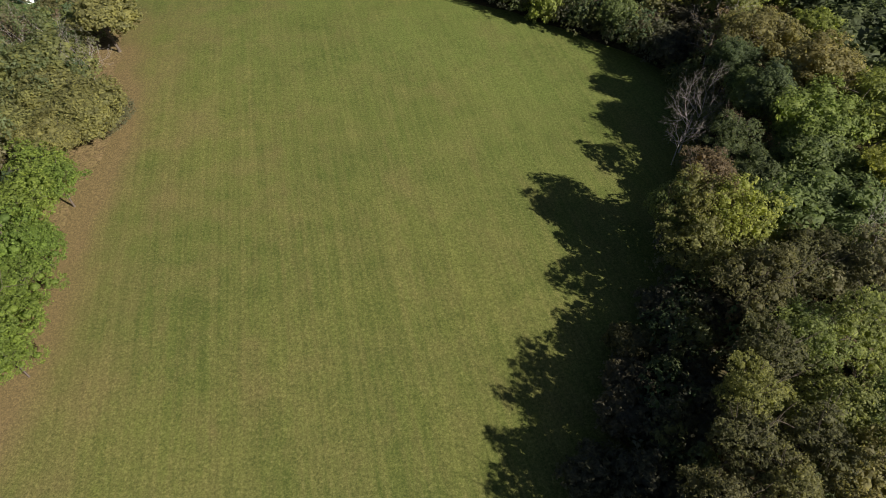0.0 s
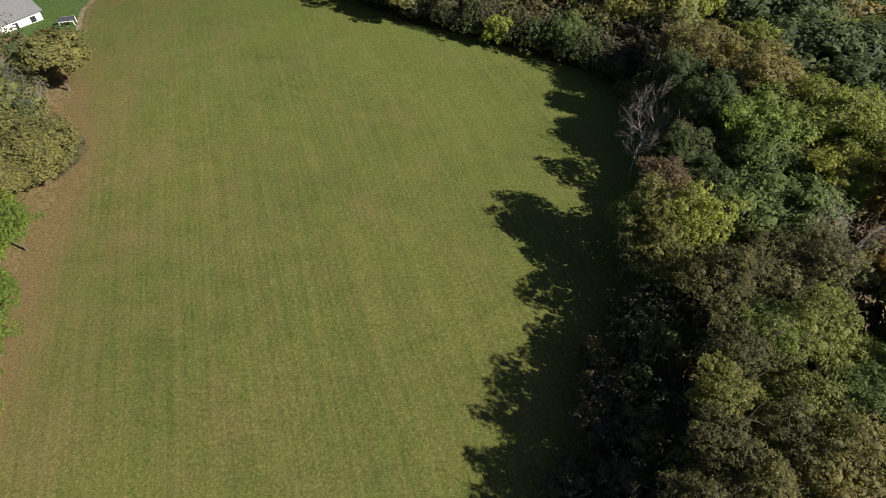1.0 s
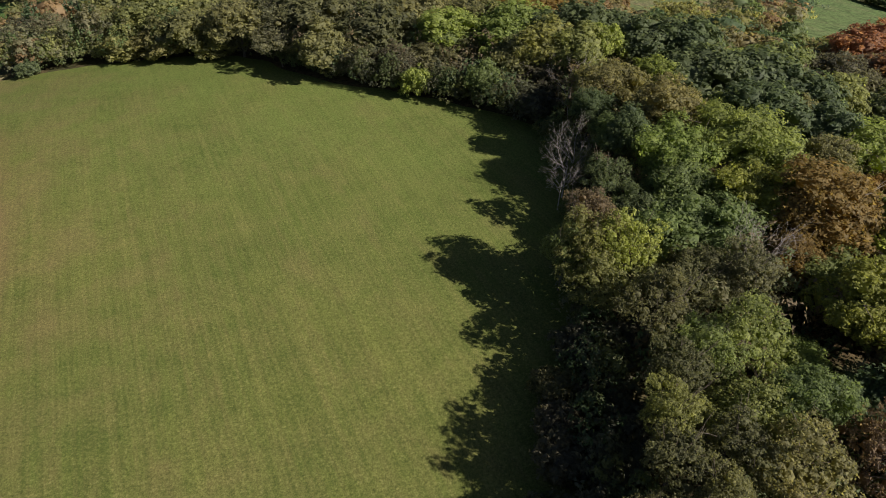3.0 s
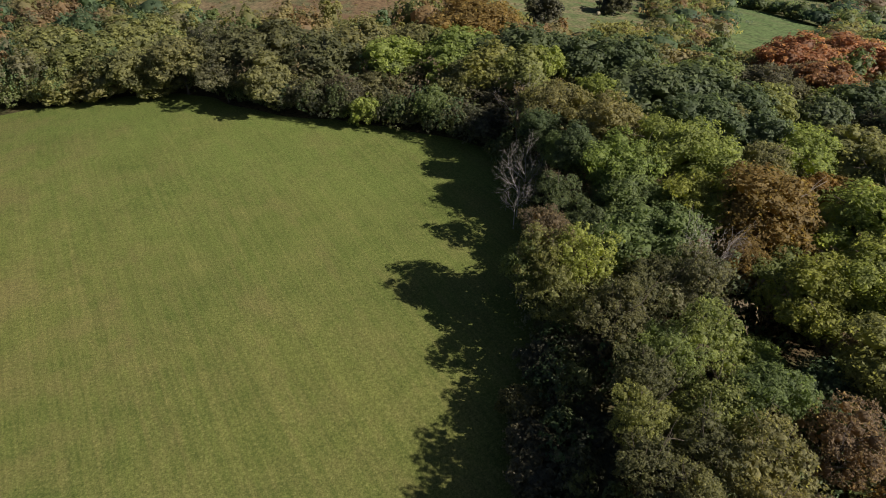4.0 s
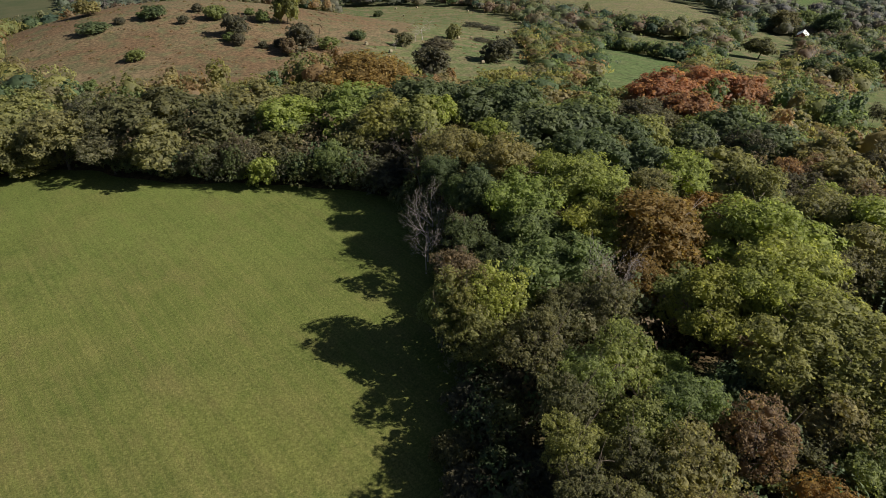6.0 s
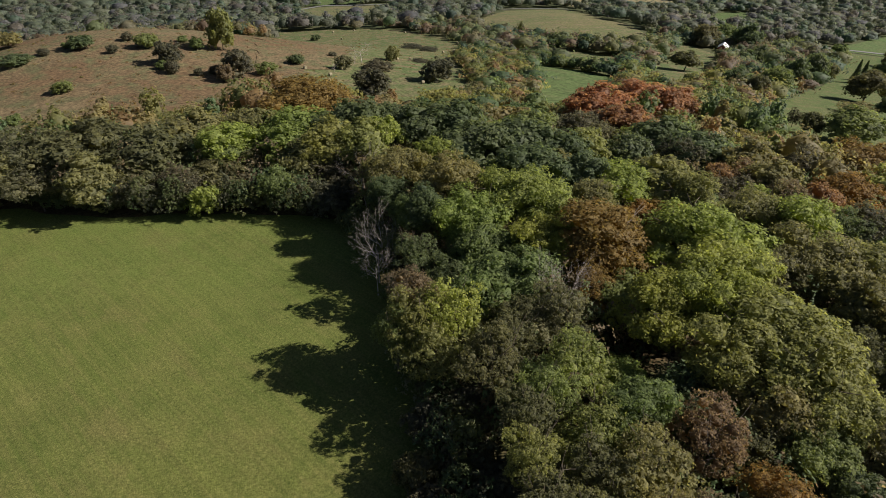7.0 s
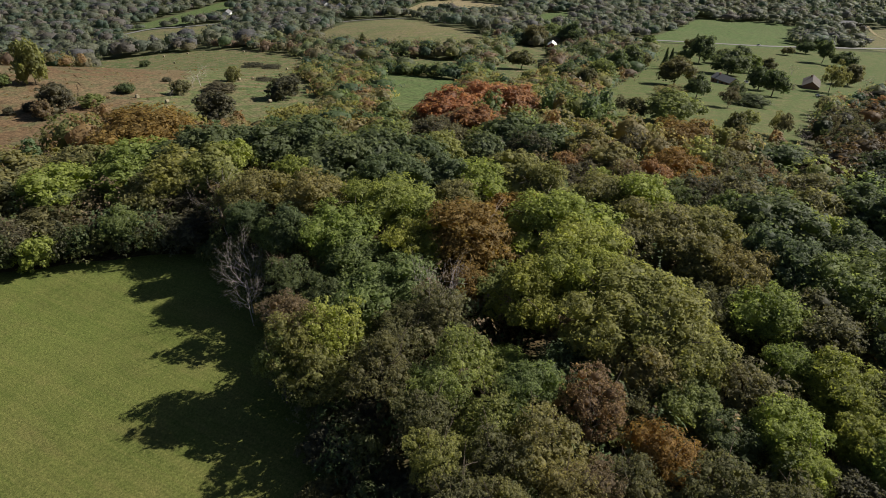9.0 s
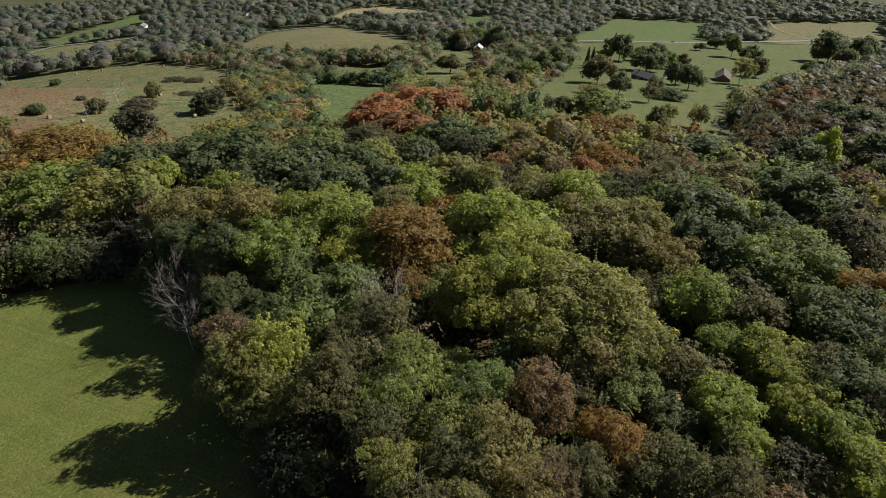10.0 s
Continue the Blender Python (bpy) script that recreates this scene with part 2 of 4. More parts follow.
def rounded(poly, step, wobble=0.0, seed=0):
    """The polygon with a smooth, slightly uneven outline."""
    res, n = [], len(poly)
    for i in range(n):
        p0, p1, p2, p3 = (np.array(poly[(i + k) % n], float) for k in (-1, 0, 1, 2))
        m = max(2, int(np.hypot(*(p2 - p1)) / step))
        for j in range(m):
            t = j / m
            c = 0.5 * (2 * p1 + 0.6 * (p2 - p0) * t * (1 - t) ** 2 + 2 * (p2 - p1) * (3 * t * t - 2 * t ** 3) - 0.6 * (p3 - p1) * t * t * (1 - t))
            if wobble:
                c = c + wobble * np.array((noise.noise((c[0] / 7, c[1] / 7, seed)), noise.noise((c[0] / 7, c[1] / 7, seed + 9))))
            res.append((float(c[0]), float(c[1])))
    return res


def patch(name, poly, material, step, lift, label, category, wobble=1.0):
    """A piece of land of one cover, laid on the ground."""
    edge = rounded(poly, step * 0.5, wobble)
    xs, ys = np.array(edge).T
    gx, gy = np.meshgrid(np.arange(xs.min(), xs.max(), step), np.arange(ys.min(), ys.max(), step))
    gx, gy = gx.ravel(), gy.ravel()
    keep = inside(edge, gx, gy)
    pts = [Vector(p) for p in edge] + [Vector((float(a), float(b))) for a, b in zip(gx[keep], gy[keep])]
    n = len(edge)
    v, _, f, *_ = delaunay_2d_cdt(pts, [], [list(range(n))], 1, 0.05)
    v = np.array([tuple(p) for p in v])
    z = land(v[:, 0], v[:, 1]) + lift
    ob = new(name, mesh_of(name, np.column_stack([v, z]).tolist(), [list(t) for t in f], material, True))
    return tagged(ob, label, category, kind="structure")


# one sheet of ground to the horizon
rings = [0.0]
while rings[-1] < 4800:
    rings.append(rings[-1] + max(4.0, rings[-1] * 0.04))
SEG = 300
ang = np.linspace(0, 2 * math.pi, SEG, endpoint=False)
gv = [(0.0, 0.0, float(land(0, 0)))]
gf = []
for k, r in enumerate(rings[1:]):
    x, y = r * np.sin(ang), r * np.cos(ang)
    gv += np.column_stack([x, y, land(x, y)]).tolist()
    b = 1 + k * SEG
    for i in range(SEG):
        j = (i + 1) % SEG
        if k == 0:
            gf.append((0, b + j, b + i))
        else:
            gf.append((b - SEG + i, b - SEG + j, b + j, b + i))
tagged(new("ground", mesh_of("ground", gv, gf, litter, True)), "brown leaf litter and soil of the wooded hillside", "ground", kind="structure")

# open land
HAY = [(-60, 165), (-42, 162), (-31, 160), (-20, 156), (-12, 150), (-4, 140), (5, 131), (14, 125), (25, 117), (37, 108), (45, 100), (47, 89), (42, 70), (35, 56), (30, 44), (25, 31), (21, 0), (21, -60), (-50, -60), (-53, 0),
       (-53, 32), (-53, 40), (-55, 52), (-57, 68), (-56, 82), (-62, 98), (-70, 130), (-78, 160), (-77, 165)]
MARGIN = [(-50, 32), (-51, 52), (-53, 68), (-53, 82), (-58, 98), (-66, 128), (-75, 160), (-84, 172), (-80, 130), (-70, 98), (-66, 82), (-64, 52), (-60, 0), (-58, -60), (-50, -60), (-49, 0)]
MEADOW = [(221, 613), (235, 593), (277, 575), (320, 535), (311, 431), (288, 370), (223, 302), (176, 224), (170, 202), (148, 197), (120, 186), (101, 188), (91, 205),
       (85, 227), (80, 239)]
BROOM = [(-36, 290), (-36, 360), (10, 392), (66, 388), (112, 350), (126, 318), (113, 261), (85, 222), (61, 200), (39, 198), (19, 208), (3, 216), (-14, 223), (-22, 245)]
BOTTOM = [(259, 267), (259, 244), (253, 197), (218, 184), (190, 173), (187, 188)]
STRIP = [(347, 353), (346, 324), (356, 281), (316, 248), (315, 275), (315, 318)]
HILL = [(379, 478), (431, 531), (543, 621), (621, 617), (638, 570), (551, 454), (543, 419), (495, 347), (461, 343), (416, 360), (403, 383), (401, 447), (379, 446)]
BARN_LOT = [(278, 195), (352, 248), (491, 321), (472, 275), (493, 269), (447, 257), (393, 224), (319, 194), (273, 177)]
LANE_FIELD = [(316, 818), (383, 833), (414, 809), (457, 782), (401, 710), (369, 727), (313, 704)]
FAR_STRIP = [(374, 986), (414, 974), (520, 965), (628, 1019), (592, 955), (502, 920), (444, 922), (400, 944)]
TAN = [(732, 699), (812, 721), (873, 696), (876, 601), (878, 568), (766, 590), (787, 651), (715, 660)]
LAWN = [(272, 126), (361, 152), (444, 172), (549, 208), (610, 271), (671, 204), (797, 107), (939, -7), (955, -48), (805, -45), (588, 12), (477, 28), (375, 40),
       (216, 26), (178, 40), (188, 62), (200, 88), (232, 106)]
CROP = [(689, 274), (785, 290), (971, 301), (1013, 178), (794, 145)]
CROP_FAR = [(706, 448), (822, 491), (875, 470), (803, 431), (728, 416)]
RIGHT_FAR = [(912, 76), (1088, 89), (1221, -49), (1040, -49)]
GLADE = [(168, -5), (163, -16), (160, -30), (186, -36), (196, -20), (202, -8), (190, -2)]
YARD = [(-150, 300), (-102, 262), (-84, 188), (-81, 167), (-76, 148), (-74, 132), (-84, 124), (-140, 140), (-200, 220)]


def deepened(poly, d):
    """Moves open land's near side d metres towards the camera so trees don't hide it."""
    c, res = np.array(poly, float).mean(0), []
    for p in poly:
        v = np.array(p, float)
        r = np.linalg.norm(v)
        res.append(tuple(v * (1 - d / r)) if np.dot(v - c, v) < 0 else tuple(v))
    return res


MEADOW, BROOM, LAWN = deepened(MEADOW, 22), deepened(BROOM, 16), deepened(LAWN, 22)
BOTTOM, STRIP = deepened(BOTTOM, 62), deepened(STRIP, 66)
HILL, BARN_LOT = deepened(HILL, 28), deepened(BARN_LOT, 30)
TAN, CROP, CROP_FAR, RIGHT_FAR = (deepened(p, 45) for p in (TAN, CROP, CROP_FAR, RIGHT_FAR))
LANE_FIELD, FAR_STRIP = deepened(LANE_FIELD, 75), deepened(FAR_STRIP, 80)
ROAD = [(647, 374), (631, 320), (639, 291), (680, 233), (745, 160), (848, 95), (948, 26), (1006, -49)]
ROAD_WEST = [(309, 832), (347, 831), (388, 845), (420, 821), (463, 798), (485, 805), (513, 796)]
LANE_HILL = [(528, 642), (583, 643), (627, 623), (648, 610)]
DRIVE = [(1109, 104), (1050, 89), (1007, 72), (948, 32)]
HAMLET = [(608, 872), (528, 877), (681, 827), (759, 792), (731, 815), (519, 695), (676, 781)]
SITES = [(418, 106), (473, 64), (498, 284), (788, -26), (1094, 131)] + HAMLET
OPEN = [HAY, MEADOW, BROOM, BOTTOM, STRIP, HILL, BARN_LOT, LANE_FIELD, FAR_STRIP, TAN, LAWN, CROP, CROP_FAR, RIGHT_FAR, GLADE, YARD]

field = patch("hay_field", HAY, hay, 3, 0.06, "mown green hay field with faint brown swaths", "field")
DRY_SIDE = [(-50, -60), (-52, 0), (-52, 40), (-55, 60), (-55, 82), (-61, 98), (-69, 130), (-79, 166)]
co = np.array([tuple(v.co) for v in field.data.vertices])
gap = np.full(len(co), 1e9)
for (ax, ay), (bx, by) in zip(DRY_SIDE, DRY_SIDE[1:]):
    d = np.array((bx - ax, by - ay), float)
    t = np.clip(((co[:, 0] - ax) * d[0] + (co[:, 1] - ay) * d[1]) / (d @ d), 0, 1)
    gap = np.minimum(gap, np.hypot(co[:, 0] - ax - t * d[0], co[:, 1] - ay - t * d[1]))
dry = field.data.attributes.new("dry", "FLOAT", "POINT")
dry.data.foreach_set("value", (1.0 * np.clip(1 - gap / 6, 0, 1) * np.clip((135 - co[:, 1]) / 40, 0, 1) + 0.36 * np.clip(1 - gap / 45, 0, 1)).astype(np.float32))
fresh = field.data.attributes.new("fresh", "FLOAT", "POINT")
fresh.data.foreach_set("value", np.clip(0.20 + 0.6 * (co[:, 1] - 70) / 80 + 0.15 * co[:, 0] / 30, 0.05, 0.75).astype(np.float32))
patch("field_margin", MARGIN, margin, 3, 0.03, "dry brown strip along the hedge", "field edge")
patch("meadow", MEADOW, meadow_grass, 9, 0.25, "pale green pasture with worn tan patches", "meadow", 7)
patch("broom_slope", BROOM, brown_grass, 10, 0.15, "slope of reddish-brown dry grass", "meadow", 4)
patch("worn_ground", [(150, 420), (195, 470), (200, 400), (150, 300), (122, 262), (101, 240), (85, 222), (72, 218), (80, 250), (100, 300)], brown_grass, 9, 0.38, "reddish-brown dry grass worn into the pasture", "meadow", 9)
patch("bottom_field", BOTTOM, crop_grass, 9, 0.25, "smooth green field between tree rows", "field")
patch("strip_field", STRIP, meadow_grass, 9, 0.25, "narrow green field between tree rows", "field")
patch("hill_field", HILL, dry_grass, 12, 0.3, "domed olive-tan pasture on a low hill", "field")
patch("barn_lot", BARN_LOT, meadow_grass, 10, 0.25, "dry grass lot below the barn", "field")
patch("lane_field", LANE_FIELD, dry_grass, 12, 0.3, "dry yellow-green field along the road", "field")
patch("far_strip_field", FAR_STRIP, crop_grass, 14, 0.3, "narrow bright green field among the woods", "field")
patch("stubble_field", TAN, tan_soil, 14, 0.3, "tan stubble field", "field")
patch("lawn", LAWN, lawn_grass, 10, 0.25, "wide green lawn round the houses", "lawn", 3)
patch("crop_field", CROP, crop_grass, 14, 0.3, "bright green level field beyond the road", "field")
patch("far_crop_field", CROP_FAR, crop_grass, 14, 0.3, "small green field among the woods", "field")
patch("far_pasture", RIGHT_FAR, dry_grass, 14, 0.3, "dull green pasture beyond the road", "field")
patch("glade", GLADE, dry_grass, 5, 0.1, "small grassy clearing among trees", "field")
patch("yard", YARD, yard_grass, 6, 0.1, "mown bright green garden lawn", "lawn")


# ------------------------------------------------------------ trees
def leaf_points(rng, pos, out, size, flat=0.8):
    """One pointed leaf at each position: verts (3n, 3)."""
    n = len(pos)
    nrm = out * flat + rng.normal(0, 0.5, (n, 3)) + (0, 0, 0.35)
    nrm /= np.linalg.norm(nrm, axis=1)[:, None] + 1e-9
    a = np.cross(nrm, rng.normal(0, 1, (n, 3)))
    a /= np.linalg.norm(a, axis=1)[:, None] + 1e-9
    b = np.cross(nrm, a)
    s = (size * rng.uniform(0.6, 1.4, n))[:, None]
    return np.stack([pos - a * s * 0.5 + b * s * 0.36, pos - a * s * 0.5 - b * s * 0.36, pos + a * s * 0.6], 1).reshape(-1, 3)


def blob_form(rng, pieces, rough=0.06):
    """A lumpy crown within the unit ball: vertices and triangles."""
    bm = bmesh.new()
    bmesh.ops.create_icosphere(bm, subdivisions=pieces, radius=1)
    v = np.array([tuple(q.co) for q in bm.verts])
    f = np.array([[q.index for q in t.verts] for t in bm.faces])
    bm.free()
    lumps = rng.normal(0, 1, (9 if pieces < 2 else 16, 3))
    lumps /= np.linalg.norm(lumps, axis=1)[:, None]
    bulge = np.max(v @ lumps.T, axis=1)
    return v * (0.58 + 0.30 * np.clip(bulge, 0, 1) ** 2 + rng.uniform(-rough, rough, len(v)))[:, None], f


def leaf_mesh(name, v, core=None):
    """Pointed leaves round a dense inner mass of foliage."""
    n = len(v) // 3
    index = np.arange(3 * n)
    if core:
        index = np.concatenate([index, core[1].ravel() + 3 * n])
        v = np.concatenate([v, core[0]])
    me = bpy.data.meshes.new(name)
    me.vertices.add(len(v))
    me.vertices.foreach_set("co", v.astype(np.float32).ravel())
    me.loops.add(len(index))
    me.loops.foreach_set("vertex_index", index.astype(np.int32))
    me.polygons.add(len(index) // 3)
    me.polygons.foreach_set("loop_start", np.arange(0, len(index), 3, dtype=np.int32))
    me.update(calc_edges=True)
    return me


def spaced(rng, n, low):
    """Ways spread evenly, but not regularly, over the part of a ball above low."""
    d = rng.normal(0, 1, (n * 6, 3))
    d /= np.linalg.norm(d, axis=1)[:, None]
    d = d[d[:, 2] > low]
    pick = [0]
    while len(pick) < min(n, len(d)):
        pick.append(int(np.argmax(np.min(1 - d @ d[pick].T, axis=1) * rng.uniform(0.45, 1.0, len(d)))))
    return d[pick]


def crown_points(rng, n, boughs, size, low=-0.35, near=0.38, far=0.80, sprays=11):
    """A crown within the unit ball: boughs at uneven reach, each with smaller sprays of leaves.
    Returns places and ways of leaves, and the boughs' centres and radii."""
    d = spaced(rng, boughs, low)
    turn = np.arctan2(d[:, 1], d[:, 0])
    swell = 1 + 0.13 * np.sin(2 * turn + rng.uniform(0, 6)) + 0.10 * np.sin(5 * turn + 4 * d[:, 2] + rng.uniform(0, 6))
    c = d * (rng.uniform(near, far, len(d)) * swell)[:, None]
    rb = size * rng.uniform(0.7, 1.3, len(c))
    sc, sr, sd = [], [], []
    for k in range(len(c)):
        w = spaced(rng, sprays, -0.75)
        w = w + 0.55 * d[k]
        w /= np.linalg.norm(w, axis=1)[:, None]
        sc.append(c[k] + w * (rb[k] * rng.uniform(0.70, 1.08, len(w)))[:, None])
        sr.append(rb[k] * rng.uniform(0.24, 0.46, len(w)))
        sd.append(0.6 * w + 0.5 * d[k])
    sc, sr, sd = np.concatenate(sc), np.concatenate(sr), np.concatenate(sd)
    weight = sr ** 2 / (sr ** 2).sum()
    pos, out = [], []
    have = 0
    while have < n:
        k = rng.choice(len(sc), n, p=weight)
        w = rng.normal(0, 1, (n, 3)) + 0.6 * sd[k] + (0, 0, 0.4)
        w /= np.linalg.norm(w, axis=1)[:, None]
        reach = np.where(rng.random(n) < 0.14, rng.uniform(1.0, 1.7, n), rng.uniform(0.6, 1.1, n))
        p = sc[k] + w * (sr[k] * reach)[:, None]
        ok = (np.linalg.norm(p[:, None] - c[None], axis=2) - 0.78 * rb[None]).min(1) > 0
        pos.append(p[ok]), out.append(0.8 * w[ok] + 0.6 * sd[k][ok])
        have += ok.sum()
    return np.concatenate(pos)[:n], np.concatenate(out)[:n], (c, rb)


def dense(rng, boughs, k):
    """The dense leafy inside of a crown: one lumpy mass in each bough."""
    bm = bmesh.new()
    bmesh.ops.create_icosphere(bm, subdivisions=1, radius=1)
    v = np.array([tuple(q.co) for q in bm.verts])
    f = np.array([[q.index for q in t.verts] for t in bm.faces])
    bm.free()
    c, rb = boughs
    c, rb = np.vstack([c, (0, 0, 0)]), np.append(rb, 0.42)
    vs = [p + v * (r * k * rng.uniform(0.8, 1.15, len(v)))[:, None] for p, r in zip(c, rb)]
    return np.concatenate(vs), np.concatenate([f + len(v) * i for i in range(len(c))])


def tube(verts, faces, a, b, ra, rb, sides=5):
    a, b = np.array(a, float), np.array(b, float)
    w = b - a
    w /= np.linalg.norm(w) + 1e-9
    u = np.cross(w, (0.3, 0.9, 0.1))
    u /= np.linalg.norm(u) + 1e-9
    q = np.cross(w, u)
    base = len(verts)
    for p, r in ((a, ra), (b, rb)):
        for i in range(sides):
            t = 2 * math.pi * i / sides
            verts.append(tuple(p + r * (math.cos(t) * u + math.sin(t) * q)))
    for i in range(sides):
        j = (i + 1) % sides
        faces.append((base + i, base + j, base + sides + j, base + sides + i))
    faces.append(tuple(base + sides + i for i in range(sides)))


def limbs(rng, start, way, length, radius, depth, verts, faces, spread=0.6, sides=4):
    """A limb in two bent pieces that forks on."""
    way = np.array(way, float) / np.linalg.norm(way)
    mid = np.array(start) + way * length * 0.5 + rng.normal(0, 0.05 * length, 3)
    end = mid + (way + (0, 0, 0.12)) * length * 0.5 + rng.normal(0, 0.07 * length, 3)
    tube(verts, faces, start, mid, radius, radius * 0.8, sides)
    tube(verts, faces, mid, end, radius * 0.8, radius * 0.55, sides)
    if depth:
        for i in range(3 if depth > 1 else 4):
            w = way + rng.normal(0, spread, 3) + (0, 0, 0.15)
            limbs(rng, end if i < 2 else mid, w, length * rng.uniform(0.55, 0.8), radius * 0.5, depth - 1, verts, faces, spread, max(3, sides - 1))


def trunk_mesh(rng, top, radius, depth, name="trunk", spread=0.6):
    v, f = [], []
    lean = rng.normal(0, 0.25, 2)
    p0, p1, p2 = (0, 0, -0.3), (lean[0], lean[1], top * 0.45), (lean[0] * 2, lean[1] * 2, top)
    tube(v, f, p0, (0, 0, 0.5), radius * 1.5, radius * 1.05, 7)
    tube(v, f, (0, 0, 0.5), p1, radius * 1.05, radius * 0.8, 7)
    tube(v, f, p1, p2, radius * 0.8, radius * 0.4, 7)
    for i in range(7):
        t = 2 * math.pi * i / 7 + rng.uniform(-0.4, 0.4)
        z = top * rng.uniform(0.4, 0.95)
        k = z / top
        limbs(rng, (lean[0] * 2 * k, lean[1] * 2 * k, z), (math.cos(t), math.sin(t), rng.uniform(0.5, 1.2)), rng.uniform(2.5, 4.0), radius * 0.4, depth, v, f, spread)
    return mesh_of(name, v, f, None, True)


def crown_mesh(rng, n, boughs, size, leaf, flat, core, spread=5.2, **how):
    p, o, b = crown_points(rng, n, boughs, size, **how)
    scale = np.array((spread, spread, 4.7))
    v, f = dense(rng, b, core)
    return leaf_mesh("crown", leaf_points(rng, p * scale, o, leaf, flat), (v * scale, f))


# tree forms: 14 m tall and 6 m in crown radius, to be scaled
FULL, THIN, LIGHT, BARE, BUSH = [], [], [], [], []
for i in range(9):
    rng = np.random.default_rng(100 + i)
    FULL.append((trunk_mesh(rng, 9.0, 0.28, 1), crown_mesh(rng, 7400, 18 + 2 * i, 0.35 - 0.010 * i, 0.31, 0.8, 0.76, sprays=14)))
for i in range(5):
    rng = np.random.default_rng(200 + i)
    THIN.append((trunk_mesh(rng, 10.0, 0.22, 1), crown_mesh(rng, 5200, 26, 0.27, 0.30, 0.4, 0.50, near=0.25, far=0.9)))
for i in range(6):
    rng = np.random.default_rng(300 + i)
    LIGHT.append((trunk_mesh(rng, 9.0, 0.28, 0), crown_mesh(rng, 3200, 14 + 3 * i, 0.38 - 0.015 * i, 0.54, 0.9, 0.84)))
for i in range(3):
    rng = np.random.default_rng(400 + i)
    BARE.append(trunk_mesh(rng, 7.5, 0.15, 3, spread=0.6))
for i in range(4):
    rng = np.random.default_rng(500 + i)
    BUSH.append((trunk_mesh(rng, 6.0, 0.22, 0), crown_mesh(rng, 1800, 12 + 2 * i, 0.42, 0.75, 0.8, 0.84, low=-0.7, sprays=8)))

LABEL = {"hedge": "bright fresh green leafy tree of the hedge", "spring": "bright green leafy tree turning yellow", "moss": "dull dark olive tree thinning in autumn", "sage": "sunlit olive-green tree in the hedge", "lime": "bright lime-green leafy tree in the wood", "yellow": "yellow-green leafy tree in autumn", "green": "full green leafy broadleaf tree", "dark": "dense dark green tree",
         "teal": "blue-green leafy tree in the wood", "olive": "dull olive tree thinning in autumn", "gold": "olive-gold tree turning in autumn", "brown": "russet-brown oak in autumn",
         "rust": "thin tree with rusty pink-brown leaves", "red": "orange-red maple in autumn", "orange": "small bright orange tree", "pale": "pale green leafy tree", "dusk": "dull brown-green tree with thin autumn leaves", "grey": "grey-green tree with thin foliage"}
tree_count = 0


def lower(x, y):
    """Shrinks trees in two sectors so land behind them shows from the camera."""
    r, az = math.hypot(x, y), math.degrees(math.atan2(x, y))
    if 130 < r < 230 and 20 < az < 50:
        return 0.6
    return 0.75 if 230 <= r < 420 and 36 < az < 60 else 1.0


def tree(x, y, r, h, kind, form, name="tree", group="trees of the wood", label="", category="tree"):
    global tree_count
    tree_count += 1
    rng = np.random.default_rng(7000 + tree_count)
    trunk_me, crown_me = form[tree_count % len(form)]
    e = new(name)
    e.empty_display_size = 1
    e.matrix_world = pose(x, y, float(land(x, y)), 0, 0, float(rng.uniform(0, 360)))
    half = 0.5 * h if form is BUSH else 0.5 * h if name == "lawn_tree" else min(max(0.34 * h, 0.72 * r), 0.95 * r, 0.47 * h)
    stem = Matrix.Diagonal((r / 6, r / 6, (h - half * 0.8) / 9.5, 1))
    top = Matrix.Translation((0, 0, h - half)) @ Matrix.Diagonal((r / 5.0, r / 5.0 * float(rng.uniform(0.9, 1.12)), half / 5.0, 1))
    for part_name, me, m, place in (("trunk", trunk_me, bark, stem), ("crown", crown_me, LEAF[kind], top)):
        ob = new(part_name, me)
        ob.matrix_local = place
        if not me.materials:
            me.materials.append(m)
        ob.material_slots[0].link = "OBJECT"
        ob.material_slots[0].material = m
        ob.parent = e
    return tagged(e, label or LABEL[kind], category, group)


def bare_tree(x, y, r, h, label="leafless grey tree with bare twigs", n=0):
    e = new("bare_tree")
    e.matrix_world = pose(x, y, float(land(x, y)), 0, 0, 77.0 * n) @ Matrix.Diagonal((r / 5.5, r / 5.5, h / 15, 1))
    ob = new("trunk", BARE[n % len(BARE)])
    if not ob.data.materials:
        ob.data.materials.append(dead_bark)
    ob.parent = e
    return tagged(e, label, "tree", "bare trees")


